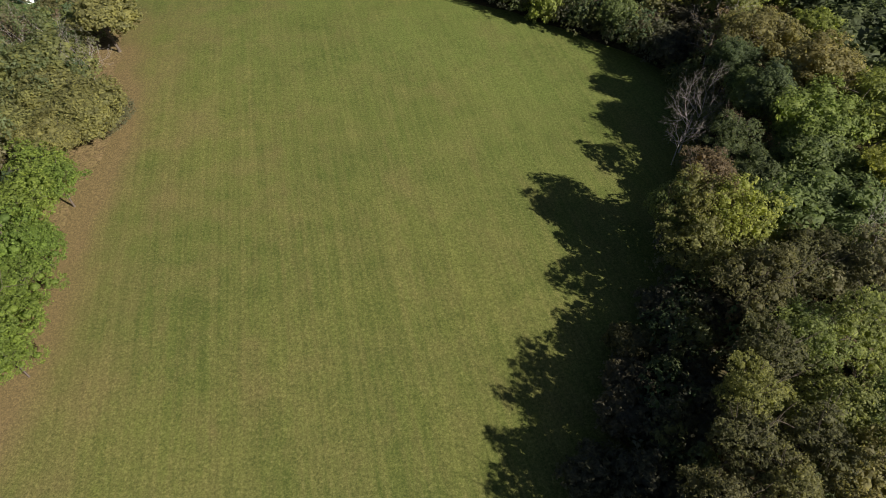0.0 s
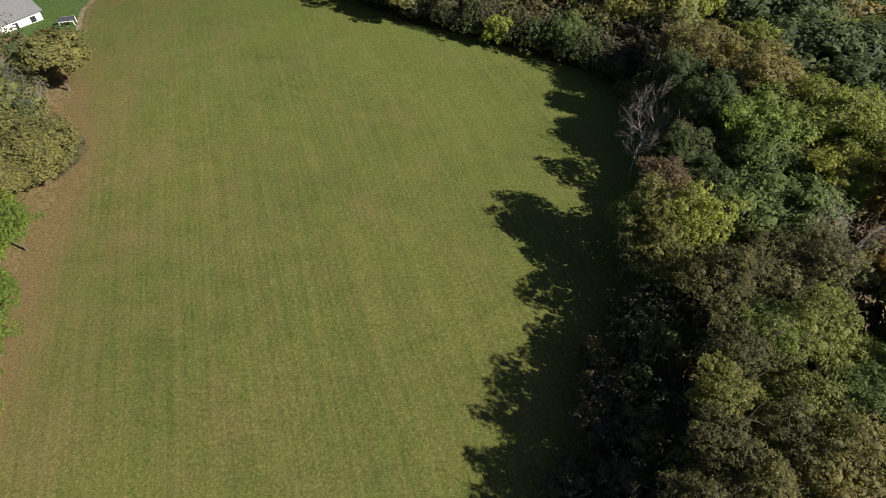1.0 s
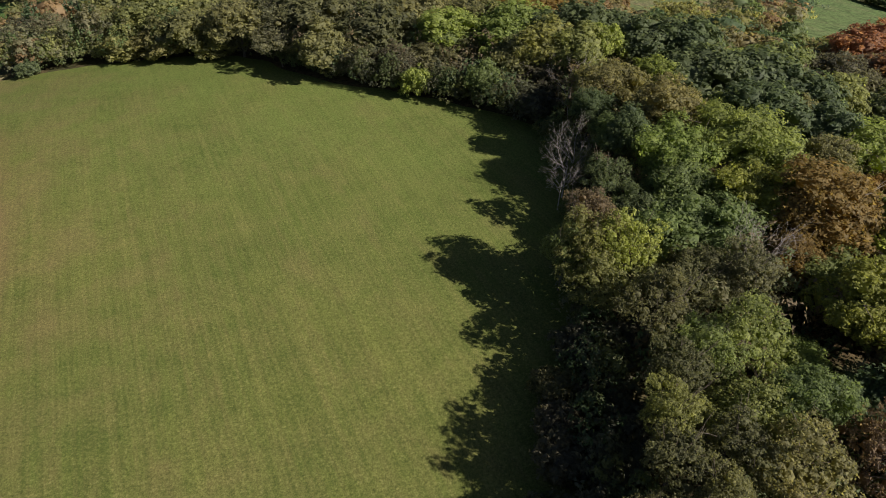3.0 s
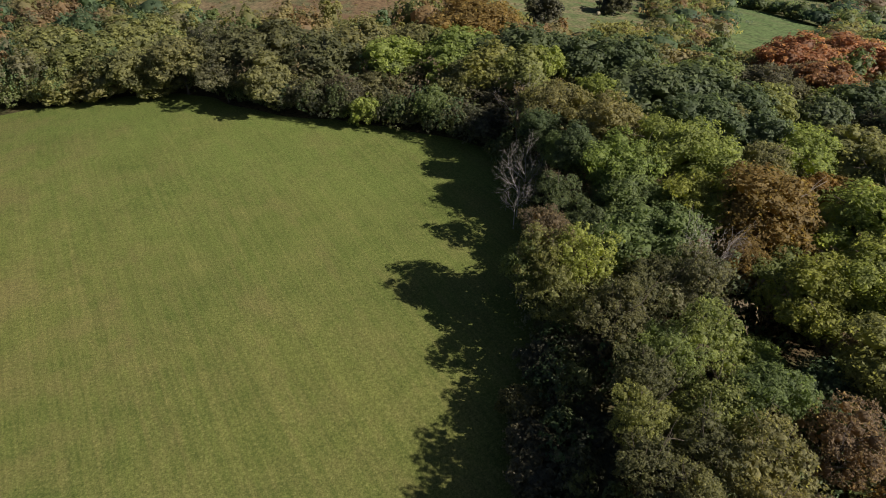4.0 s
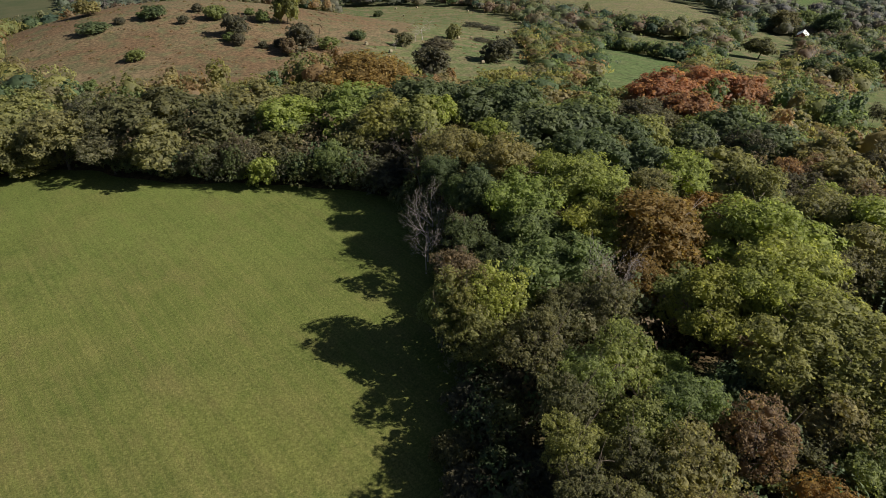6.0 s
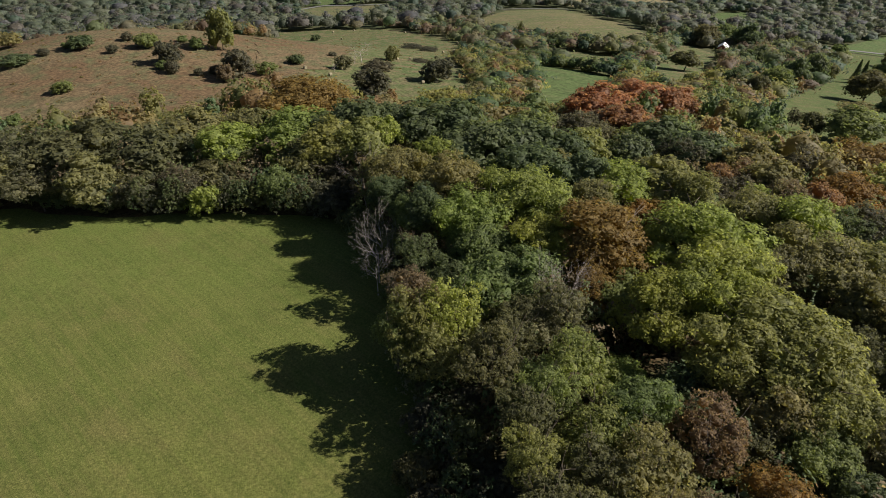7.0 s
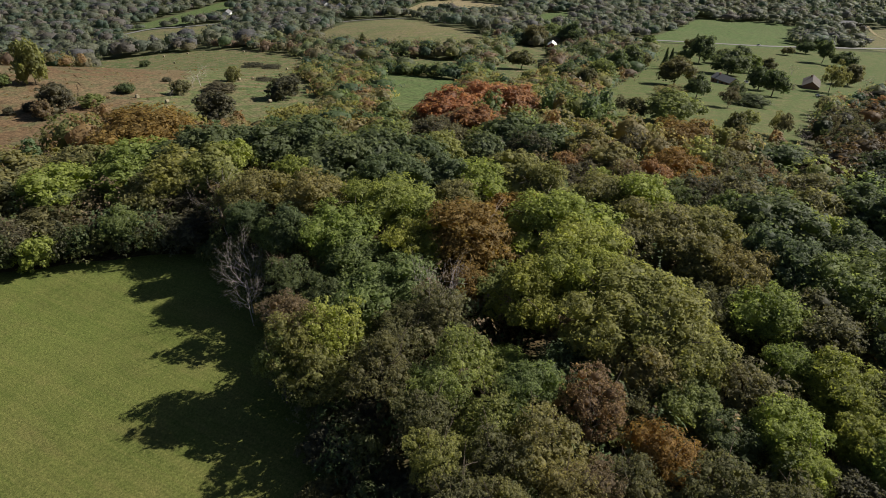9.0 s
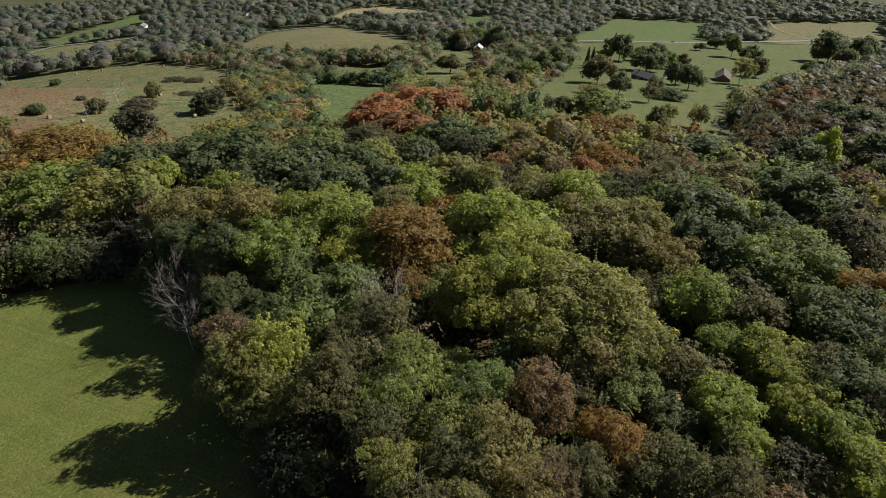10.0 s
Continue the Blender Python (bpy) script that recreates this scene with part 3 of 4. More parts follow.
# trees that stand out: place, crown radius, height
CROWNS = [('olive', [(-36, 162, 5.9, 8), (-28, 158, 7.6, 12), (-15, 148, 7.8, 15), (4, 137, 7.2, 12), (29, 146, 8.5, 15), (30, 17, 3.2, 16), (35, 13, 3.3, 16), (39, 18, 4.9, 16), (41, 140, 6.9, 15), (44, 117, 6.3, 12), (44, 136, 6.0, 15), (55, 92, 5.8, 17), (58, 78, 7.3, 18), (60, 16, 5.8, 15), (77, 62, 4.7, 16), (87, 12, 5.6, 16), (88, 20, 5.9, 16), (90, 27, 7.1, 17), (98, 41, 5.7, 16), (119, 50, 6.4, 13), (121, 8, 5.8, 15), (127, 59, 7.2, 13)]),
         ('spring', [(44, 124, 6.2, 15), (50, 130, 7.4, 16), (55, 69, 6.9, 17), (63, -13, 4.3, 14), (64, 71, 6.2, 18), (66, 66, 8.3, 18), (80, 6, 5.6, 16)]),
         ('lime', [(58, -16, 4.1, 14), (61, 35, 6.1, 16), (62, 57, 5.8, 17), (64, 93, 4.9, 17), (65, -9, 4.5, 14), (68, -7, 3.9, 13), (69, 33, 6.4, 17), (71, -5, 4.7, 15)]),
         ('green', [(31, 55, 3.8, 12), (45, 24, 3.9, 16), (49, 78, 4.0, 14), (51, 54, 8.0, 15), (52, 62, 6.2, 15), (58, 10, 4.5, 13), (91, 1, 6.7, 17), (95, 98, 7.5, 15), (97, -5, 6.8, 17)]),
         ('brown', [(48, 8, 4.1, 14), (59, 150, 12.3, 18), (68, 51, 9.0, 18), (92, -14, 4.2, 17), (129, 38, 7.3, 13), (159, 46, 8.8, 13)]),
         ('grey', [(-7, 153, 8.2, 15), (-6, 138, 5.7, 11), (51, 43, 4.6, 15), (65, 4, 4.9, 14), (83, 30, 4.9, 16), (122, 22, 6.7, 14), (135, 13, 6.4, 13), (140, 30, 6.7, 12)]),
         ('moss', [(2, 150, 8.8, 15), (10, 151, 9.1, 15), (17, 139, 9.2, 15), (23, 38, 2.7, 5), (24, 11, 3.3, 15), (25, 16, 3.2, 15), (28, 21, 3.7, 16), (29, 125, 6.6, 9), (29, 12, 3.3, 15), (34, 21, 3.7, 16), (39, 127, 7.0, 11), (41, 43, 4.1, 14), (42, 9, 3.7, 14), (47, 45, 4.4, 13), (47, 2, 4.7, 15), (49, -4, 3.9, 15), (53, 14, 3.9, 12), (73, -10, 4.5, 15), (78, 12, 4.9, 14), (82, -1, 6.4, 15)]),
         ('pale', [(39, 32, 3.6, 15), (40, 35, 3.1, 13), (45, 34, 4.5, 15)]),
         ('yellow', [(22, 117, 3.5, 7), (34, 132, 7.4, 15), (38, 52, 5.4, 16), (56, -4, 3.1, 13), (60, -1, 4.2, 14), (63, 112, 4.5, 16), (70, 28, 5.7, 17), (76, 34, 6.8, 18), (81, 42, 9.0, 18), (87, 63, 6.6, 16), (100, 34, 7.0, 17)]),
         ('gold', [(30, 26, 3.6, 16), (39, 25, 4.7, 16), (51, 115, 6.7, 16), (56, 111, 6.3, 16), (61, 22, 6.5, 17), (64, 11, 5.0, 15), (66, 15, 7.2, 18), (68, 21, 8.1, 18), (97, 83, 6.0, 15), (162, 39, 5.9, 12)]),
         ('sage', [(-50, 185, 10.0, 15), (-45, 168, 7.2, 8), (-39, 172, 9.6, 15), (-27, 178, 8.7, 15), (-22, 155, 6.1, 8), (34, 54, 4.9, 15), (34, 48, 4.7, 12), (93, 52, 5.8, 16), (95, 60, 6.8, 16), (95, 21, 6.7, 17)]),
         ('dark', [(56, 4, 3.8, 12), (61, 123, 8.2, 17), (70, 121, 7.1, 16), (71, -13, 4.8, 15), (73, 112, 8.6, 17), (75, 93, 8.2, 17), (78, 77, 7.5, 17), (79, 107, 8.2, 17), (83, 89, 8.9, 17), (83, -12, 7.4, 17), (89, 83, 7.1, 16), (106, -0, 6.1, 15), (108, 12, 7.9, 17), (123, 81, 7.9, 13), (123, 69, 8.2, 14), (125, -6, 6.5, 16), (126, -0, 7.0, 16), (158, 23, 6.9, 12)]),
         ('teal', [(85, 71, 5.4, 16), (94, 8, 6.4, 18), (107, 77, 6.0, 13)]),
         # low dusk crowns: the shade of the wood's edge put into leaf colour
         ('dusk', [(10, 133, 6.6, 9), (16, 22, 3.0, 5), (19, 16, 3.4, 6), (20, 129, 7.2, 9), (21, 29, 3.2, 5), (21, 21, 3.2, 6), (22, 33, 2.9, 5), (26, 26, 3.4, 5), (29, 35, 3.4, 5), (29, 43, 3.2, 5), (30, 30, 3.2, 6), (35, 41, 3.6, 6), (36, 118, 5.5, 7), (43, 111, 4.8, 7), (45, 104, 5.2, 7), (49, 110, 5.6, 11), (57, -9, 4.2, 12), (69, -16, 3.7, 14), (102, 92, 7.6, 15), (105, 51, 5.4, 13), (109, -15, 5.4, 16), (114, 28, 6.0, 14)]),
         ('dusk', [(116, -11, 6.3, 16), (117, 71, 6.1, 13), (138, 51, 6.4, 12)]),
         ('rust', [(35, 58, 3.8, 16), (38, 12, 3.3, 15), (49, 18, 4.4, 15), (115, 45, 4.8, 13), (122, 98, 6.2, 12), (141, 23, 4.5, 11)]),
         ('red', [(126, 93, 6.9, 14), (133, 108, 7.8, 15), (151, 110, 9.7, 16), (159, 103, 9.0, 15)]),
         ('orange', [(113, 58, 3.5, 12), (119, 40, 4.2, 12), (128, 111, 5.6, 11)])]
HEDGE_CROWNS = [("sage", [(-60, 81, 6.7, 10), (-72, 94, 7.6, 10), (-68, 79, 6.8, 10), (-66, 87, 5.0, 9), (-61, 73, 4.6, 9), (-62, 104, 5.8, 12), (-71, 119, 5.0, 8)]),
                ("hedge", [(-60, 66, 6.1, 10), (-59, 58, 5.8, 10), (-57, 51, 5.5, 10), (-51, 38, 4.2, 9), (-56, 64, 4.0, 8), (-54, 52, 4.1, 8), (-53, 45, 4.0, 8), (-50, 35, 3.3, 7), (-55, 41, 5.2, 9)]),
                ("green", [(-59, 105, 4.1, 8), (-77, 113, 5.7, 8)]), ("grey", [(-56, 84, 3.6, 5)])]
# added trees: several stand here only to throw shadow farther onto the field
EDGE = [("dusk", [(33, -14, 4.5, 13), (30, 4, 4.2, 12)]), ("dark", [(42, 67, 3.6, 14), (48, 86, 4.0, 15), (50, 75, 4.2, 17), (44, 60, 4.0, 12)]), ("moss", [(36, 40, 4.2, 16), (34, 31, 4.0, 15), (29, -4, 4.5, 12), (40, 4, 4.5, 12), (42, -10, 4.6, 13)])]
KEY = [(*t, kind) for kind, rows in CROWNS + HEDGE_CROWNS + EDGE for t in rows]
for x, y, r, h, kind in KEY:
    while y > 100 and inside(HAY, x, y):
        x, y = x * 1.01, y * 1.01
    hedge = x < -48 and y < 130
    far = math.hypot(x, y)
    brink = 12 < y < 72 and x < 27 + 0.27 * y
    form = BUSH if h < 9 and not hedge else THIN if kind in ("rust", "grey", "dusk") or brink or kind in ("moss", "olive", "gold", "pale") and far < 62 else FULL if far < 108 or kind == "brown" else LIGHT
    tree(x, y, r, h, kind, form, "hedge_tree" if hedge else "tree", "trees of the hedge" if hedge else "trees of the wood")
for n, (x, y, r, h) in enumerate([(40, 76, 4.6, 15), (42, 78, 4.2, 16), (38, 73, 3.4, 12), (50, 98, 4.7, 18), (53, 45, 4.8, 20), (55, 48, 4.4, 20), (47, 18, 3.2, 16), (-65, 97, 4.2, 12), (-72, 103, 3.6, 13), (-79, 104, 4.0, 13)]):
    bare_tree(x, y, r, h, n=n)

# the rest of the wood, scattered between them
NEAR_WOOD = [(31, -25), (31, 15), (33, 36), (37, 50), (42, 64), (48, 80), (52, 98), (57, 98), (60, 60), (58, 25), (56, -30), (45, -40)]
WOOD = [(34, -20), (34, 20), (36, 40), (41, 56), (45, 68), (49, 84), (47, 102), (26, 119), (8, 132), (-10, 149), (-27, 162), (-53, 172), (-80, 178), (-85, 190), (-50, 190), (-15, 178), (10, 172), (30, 168), (60, 160),
        (84, 148), (105, 130), (120, 105), (128, 70), (128, 30), (125, -20), (112, -45), (60, -45)]
HEDGE = [(-60, 30), (-61, 52), (-64, 68), (-63, 82), (-69, 98), (-75, 122), (-95, 125), (-100, 100), (-90, 60), (-80, 20), (-62, 15)]
FILL_KINDS = ["olive", "spring", "yellow", "green", "spring", "gold", "dark", "olive", "grey", "yellow", "green", "brown", "rust"]
rng = np.random.default_rng(11)
taken = [(x, y, r) for x, y, r, h, _ in KEY]
for area, most, height, kinds in ((WOOD, 100, 16.0, FILL_KINDS), (HEDGE, 22, 10.0, ["sage", "olive", "sage", "grey", "yellow"])):
    xs, ys = np.array(area).T
    fill = 0
    for _ in range(9000):
        x, y = float(rng.uniform(xs.min(), xs.max())), float(rng.uniform(ys.min(), ys.max()))
        if fill >= most or not inside(area, x, y):
            continue
        r = float(rng.uniform(3.4, 5.6) if area is WOOD else rng.uniform(3.0, 5.0))
        if min(math.hypot(x - a, y - b) - (0.52 if area is WOOD else 0.62) * (r + c) for a, b, c in taken) < 0:
            continue
        taken.append((x, y, r))
        fill += 1
        near = math.hypot(x, y) < 88
        kind = kinds[rng.integers(len(kinds))]
        if y > 112 and x < 44:
            kind = ("olive", "dusk", "grey", "olive", "green", "dusk")[int(rng.integers(6))]
        if x > 95 and y < 4:
            kind = ("dark", "dusk", "olive", "dark")[int(rng.integers(4))]
        h = height * float(rng.uniform(0.70, 0.88) if area is WOOD else rng.uniform(0.62, 0.9)) * (0.85 if math.hypot(x, y) < 65 else 1.0 if math.hypot(x, y) < 115 else 0.82) * lower(x, y)
        form = THIN if kind in ("grey", "rust", "dusk") or rng.random() < 0.15 else FULL if near else LIGHT
        if inside(HAY, x * 0.975, y * 0.975):
            continue
        tree(x, y, r, h, kind, form,
             "hedge_tree" if area is HEDGE else "tree", "trees of the hedge" if area is HEDGE else "trees of the wood")


# ------------------------------------------------------------ woods farther off
AUTUMN = [(150, 20), (236, 34), (434, 20), (613, -28), (620, -60), (260, -50), (150, -20)]
WARM = np.array([(0.060, 0.062, 0.040), (0.085, 0.066, 0.046), (0.048, 0.060, 0.036), (0.042, 0.055, 0.036), (0.105, 0.070, 0.044), (0.066, 0.064, 0.048)])
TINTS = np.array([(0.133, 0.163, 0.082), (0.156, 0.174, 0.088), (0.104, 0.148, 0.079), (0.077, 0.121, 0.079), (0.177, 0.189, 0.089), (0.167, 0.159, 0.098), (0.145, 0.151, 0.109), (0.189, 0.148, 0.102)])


def woods(name, places, radius, height, n, leaf, label, seed, tints=TINTS, category="woods", core=0.86, flat=0.8):
    """Many far trees as one leafy mass; each has its own crown, size and tint."""
    rng = np.random.default_rng(seed)
    forms = [crown_points(rng, n, 11, 0.42, -0.3, sprays=6)[:2] for _ in range(10)]
    cores = [blob_form(rng, 1, 0.07) for _ in range(10)]
    cores = [(v, f[v[f].mean(1)[:, 2] > -0.3]) for v, f in cores]
    verts, tint, tris, count = [], [], [], 0
    for x, y in places:
        k = rng.integers(10)
        p, o = forms[k]
        if flat > 1.5:
            o = p / (np.linalg.norm(p, axis=1)[:, None] + 1e-6)
        r = radius * float(np.clip(rng.lognormal(0, 0.36), 0.5, 1.9))
        h = height * float(np.clip(rng.lognormal(-0.08, 0.25), 0.45, 1.4)) * lower(x, y)
        t = rng.uniform(0, 6.3)
        turn = np.array(((math.cos(t), -math.sin(t), 0), (math.sin(t), math.cos(t), 0), (0, 0, 1)))
        base = (x, y, float(land(x, y)) + h * 0.54)
        v = leaf_points(rng, (p @ turn.T) * (r * 0.9, r * 0.9, h * 0.42) + base, o @ turn.T, leaf, flat)
        verts.append(v)
        tris.append(np.arange(3 * n).reshape(-1, 3) + count)
        count += 3 * n
        m = 3 * n
        if core:
            v, f = cores[k]
            verts.append((v @ turn.T) * (r * core, r * core, h * 0.46 * core) + base)
            tris.append(f + count)
            count += len(v)
            m += len(v)
        grove = 0.5 + 0.5 * noise.noise((x / 60, y / 60, 3.3))
        if category == "woods" and inside(AUTUMN, x, y):
            c = WARM[rng.integers(len(WARM))] * rng.uniform(0.85, 1.15)
        else:
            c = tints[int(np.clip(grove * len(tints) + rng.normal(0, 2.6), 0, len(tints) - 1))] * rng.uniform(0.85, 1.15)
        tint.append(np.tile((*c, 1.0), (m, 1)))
    tris = np.concatenate(tris)
    me = bpy.data.meshes.new(name)
    co = np.concatenate(verts).astype(np.float32)
    me.vertices.add(len(co))
    me.vertices.foreach_set("co", co.ravel())
    me.loops.add(tris.size)
    me.loops.foreach_set("vertex_index", tris.ravel().astype(np.int32))
    me.polygons.add(len(tris))
    me.polygons.foreach_set("loop_start", np.arange(0, tris.size, 3, dtype=np.int32))
    me.polygons.foreach_set("use_smooth", np.ones(len(tris), bool))
    me.update(calc_edges=True)
    me.materials.append(far_leaf)
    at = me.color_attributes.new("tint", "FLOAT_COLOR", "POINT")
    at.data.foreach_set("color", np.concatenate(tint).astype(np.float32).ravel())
    return tagged(new(name, me), label, category, kind="stuff")


def scatter(r0, r1, az0, az1, step, seed, clear=5.0):
    """Places on a jittered grid in a sector of the land, off the open ground and the near wood."""
    rng = np.random.default_rng(seed)
    g = np.arange(-r1, r1, step)
    x, y = np.meshgrid(g, g)
    x = x.ravel() + rng.uniform(-0.45, 0.45, x.size) * step
    y = y.ravel() + rng.uniform(-0.45, 0.45, y.size) * step
    r, az = np.hypot(x, y), np.degrees(np.arctan2(x, y))
    ok = (r > r0) & (r <= r1) & (az > az0) & (az < az1)
    x, y = x[ok], y[ok]
    ok = ~inside(WOOD, x, y) & ~inside(HEDGE, x, y)
    for kx, ky, kr, *_ in KEY:
        ok &= np.hypot(x - kx, y - ky) > 0.75 * kr
    for poly in OPEN:
        c = np.array(poly).mean(0)
        grown = [tuple(p + (np.array(p) - c) / (np.linalg.norm(np.array(p) - c) + 1e-6) * clear) for p in poly]
        ok &= ~inside(grown, x, y)
    for line in (ROAD, ROAD_WEST, LANE_HILL, DRIVE):
        for (ax, ay), (bx, by) in zip(line, line[1:]):
            d = np.array((bx - ax, by - ay), float)
            for k in (1.0, 1.025, 1.05):
                t = np.clip(((x * k - ax) * d[0] + (y * k - ay) * d[1]) / (d @ d), 0, 1)
                ok &= np.hypot(x * k - ax - t * d[0], y * k - ay - t * d[1]) > 11
    for sx, sy in SITES:
        for k in (1.0, 1.03, 1.06):
            ok &= np.hypot(x * k - sx, y * k - sy) > 15
    hollow = inside(AUTUMN, x, y) & (np.hypot(x, y) < 340)
    ok &= ~hollow | (rng.random(len(x)) < 0.4)
    return list(zip(x[ok].tolist(), y[ok].tolist()))


def grid_in(area, step, seed, grow=1.0):
    rng = np.random.default_rng(seed)
    xs, ys = np.array(area).T
    x, y = np.meshgrid(np.arange(xs.min(), xs.max(), step), np.arange(ys.min(), ys.max(), step))
    x = x.ravel() + rng.uniform(-0.5, 0.5, x.size) * step
    y = y.ravel() + rng.uniform(-0.5, 0.5, y.size) * step
    ok = inside(area, x, y)
    return list(zip(x[ok].tolist(), y[ok].tolist()))


def along(line, step, spread, seed):
    rng = np.random.default_rng(seed)
    res = []
    for (ax, ay), (bx, by) in zip(line, line[1:]):
        for k in range(int(math.hypot(bx - ax, by - ay) / step) + 1):
            t = rng.random()
            res.append((ax + (bx - ax) * t + rng.normal(0, spread), ay + (by - ay) * t + rng.normal(0, spread)))
    return res


SCRUB = TINTS[[0, 1, 2, 5, 7]]
woods("undergrowth", grid_in(WOOD, 5.4, 41) + grid_in(NEAR_WOOD, 4.0, 45) + grid_in(HEDGE, 4.0, 42), 3.0, 10.0, 190, 0.48, "low shrubs and saplings under the trees", 34, SCRUB, "undergrowth", 0)
woods("belt_shrubs", along([(-6, 148), (-11, 153), (-20, 158), (-31, 162), (-42, 165), (-60, 169), (-77, 172)], 0.8, 0.9, 50), 3.0, 9.5, 420, 0.45, "grey-green shrubs and saplings behind the field", 39, TINTS[[0, 1, 2, 4, 6]] * (1.25, 1.2, 1.1), "shrubs", 0)
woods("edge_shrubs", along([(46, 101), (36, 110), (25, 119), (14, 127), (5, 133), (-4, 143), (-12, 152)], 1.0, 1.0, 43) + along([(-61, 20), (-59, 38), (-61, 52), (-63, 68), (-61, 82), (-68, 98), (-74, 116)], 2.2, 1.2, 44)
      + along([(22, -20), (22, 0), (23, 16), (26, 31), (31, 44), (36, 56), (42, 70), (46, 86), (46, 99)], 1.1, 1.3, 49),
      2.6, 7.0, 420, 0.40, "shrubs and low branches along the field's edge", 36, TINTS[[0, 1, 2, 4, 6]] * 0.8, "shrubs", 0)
TUFT = np.array([(0.16, 0.125, 0.06), (0.18, 0.12, 0.062), (0.21, 0.155, 0.085), (0.125, 0.12, 0.05), (0.17, 0.105, 0.055)])
woods("rough_grass", [(x + 6 * noise.noise((x / 9, y / 9, 1)), y + 9 * noise.noise((x / 9, y / 9, 7))) for x, y in grid_in(BROOM, 10, 47) + grid_in(MEADOW, 9.0, 48)], 0.8, 0.4, 16, 0.5, "tufts of rough dry grass and small weeds", 37, TUFT, "grass", 0)
woods("wooded_slope", scatter(60, 215, -24, 112, 6.6, 21, 1.0), 4.8, 11.0, 560, 0.78, "mixed autumn wood on the slope below the field", 31, TINTS * (1.32, 1.20, 1.05), flat=1.2)
woods("lower_woods", scatter(215, 380, -30, 108, 6.6, 24, 1.0), 4.9, 8.2, 160, 1.0, "mixed woods and rough hedges at the foot of the hill", 35, TINTS * (1.15, 1.06, 0.95), flat=1.6)
woods("hedgerow", along([(255, 270), (257, 246), (262, 222), (263, 196)], 2.4, 1.6, 51) + along([(356, 362), (355, 330), (362, 292), (366, 272)], 2.6, 2.5, 52), 4.2, 9.5, 150, 1.1, "dense green rows of trees between the fields", 38, TINTS[[0, 2, 3, 3]] * 0.8, "tree row", flat=1.6)
# haze put into the leaf tints: bluer in the valley, bluest far off
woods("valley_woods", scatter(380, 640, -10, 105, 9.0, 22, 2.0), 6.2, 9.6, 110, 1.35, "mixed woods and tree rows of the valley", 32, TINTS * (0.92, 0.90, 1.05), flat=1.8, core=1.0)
woods("distant_woods", scatter(640, 1380, -2, 99, 14.5, 23, 3.0), 9.2, 12.5, 66, 2.1, "distant wooded land in dull green tinted with bluish haze", 33, TINTS[[0, 1, 2, 6, 5, 0, 1]] * (0.86, 0.84, 1.35), flat=2.0, core=1.02)


# ------------------------------------------------------------ trees and bushes of the open land
LAWN_TREES = [(362, 120, 8.9, 15.5, "olive"), (305, 102, 7.3, 5.0, "grey"), (316, 92, 5.2, 10.7, "dark"), (517, 167, 5.9, 10.4, "green"), (414, 113, 6.6, 17.0, "dark"), (475, 120, 9.7, 16.1, "dark"), (507, 113, 6.0, 14.2, "green"), (409, 83, 6.7, 13.0, "dark"), (385, 70, 6.3, 15.6, "dark"), (320, 66, 7.1, 5.2, "dark"), (297, 71, 4.2, 9.9, "dusk"), (607, 145, 6.1, 10.5, "dark"), (527, 158, 8.0, 22.0, "dark"), (590, 186, 5.6, 12.8, "olive"), (542, 144, 7.0, 12.5, "dark"), (528, 105, 5.7, 10.0, "olive"), (428, 72, 5.4, 5.9, "dusk"), (362, 84, 3.4, 7.2, "dark")]
LAWN_TREES_2 = [(221, 71, 7.6, 11.4, "green"), (217, 84, 3.4, 8.0, "olive"), (223, 93, 2.8, 7.0, "dusk"), (194, 77, 1.8, 4.5, "dark"), (199, 44, 3.3, 11.1, "olive"), (258, 52, 2.7, 4.8, "gold"), (238, 38, 3.1, 9.2, "grey"), (233, 35, 2.2, 9.8, "dusk"), (181, 2, 6.1, 11.6, "dark"), (195, -6, 3.4, 12.1, "yellow"), (655, 86, 6.7, 20.3, "dark"), (649, 68, 7.1, 12.6, "dark"), (525, 48, 6.2, 15.4, "olive"), (462, 51, 5.6, 20.0, "grey"), (727, 113, 7.5, 11.9, "dark"), (599, 14, 5.3, 10.2, "green"), (856, 147, 7.4, 9.8, "dark"), (685, 122, 4.8, 8.0, "olive")]
LAWN_TREES_3 = [(719, 4, 13.7, 29.4, "dark"), (734, -21, 12.5, 26.1, "dark"), (684, -9, 8.1, 18.5, "olive"), (704, 13, 7.3, 17.2, "olive"), (599, 231, 5.8, 11.2, "green"), (612, 278, 4.9, 9.4, "green"), (274, 145, 6.6, 13.5, "dark"), (274, 135, 5.3, 11.5, "olive"), (312, 145, 6.6, 14.7, "green"), (349, 153, 6.5, 16.1, "dark"), (407, 168, 6.6, 18.3, "dark"), (419, 165, 4.2, 13.8, "olive"), (300, 166, 5.3, 9.6, "olive"), (512, 311, 10.0, 17.1, "olive"), (569, 325, 9.7, 15.1, "green"), (527, 280, 10.0, 20.2, "dark"), (347, 220, 7.1, 12.1, "olive"), (447, 225, 6.6, 13.5, "dark")]
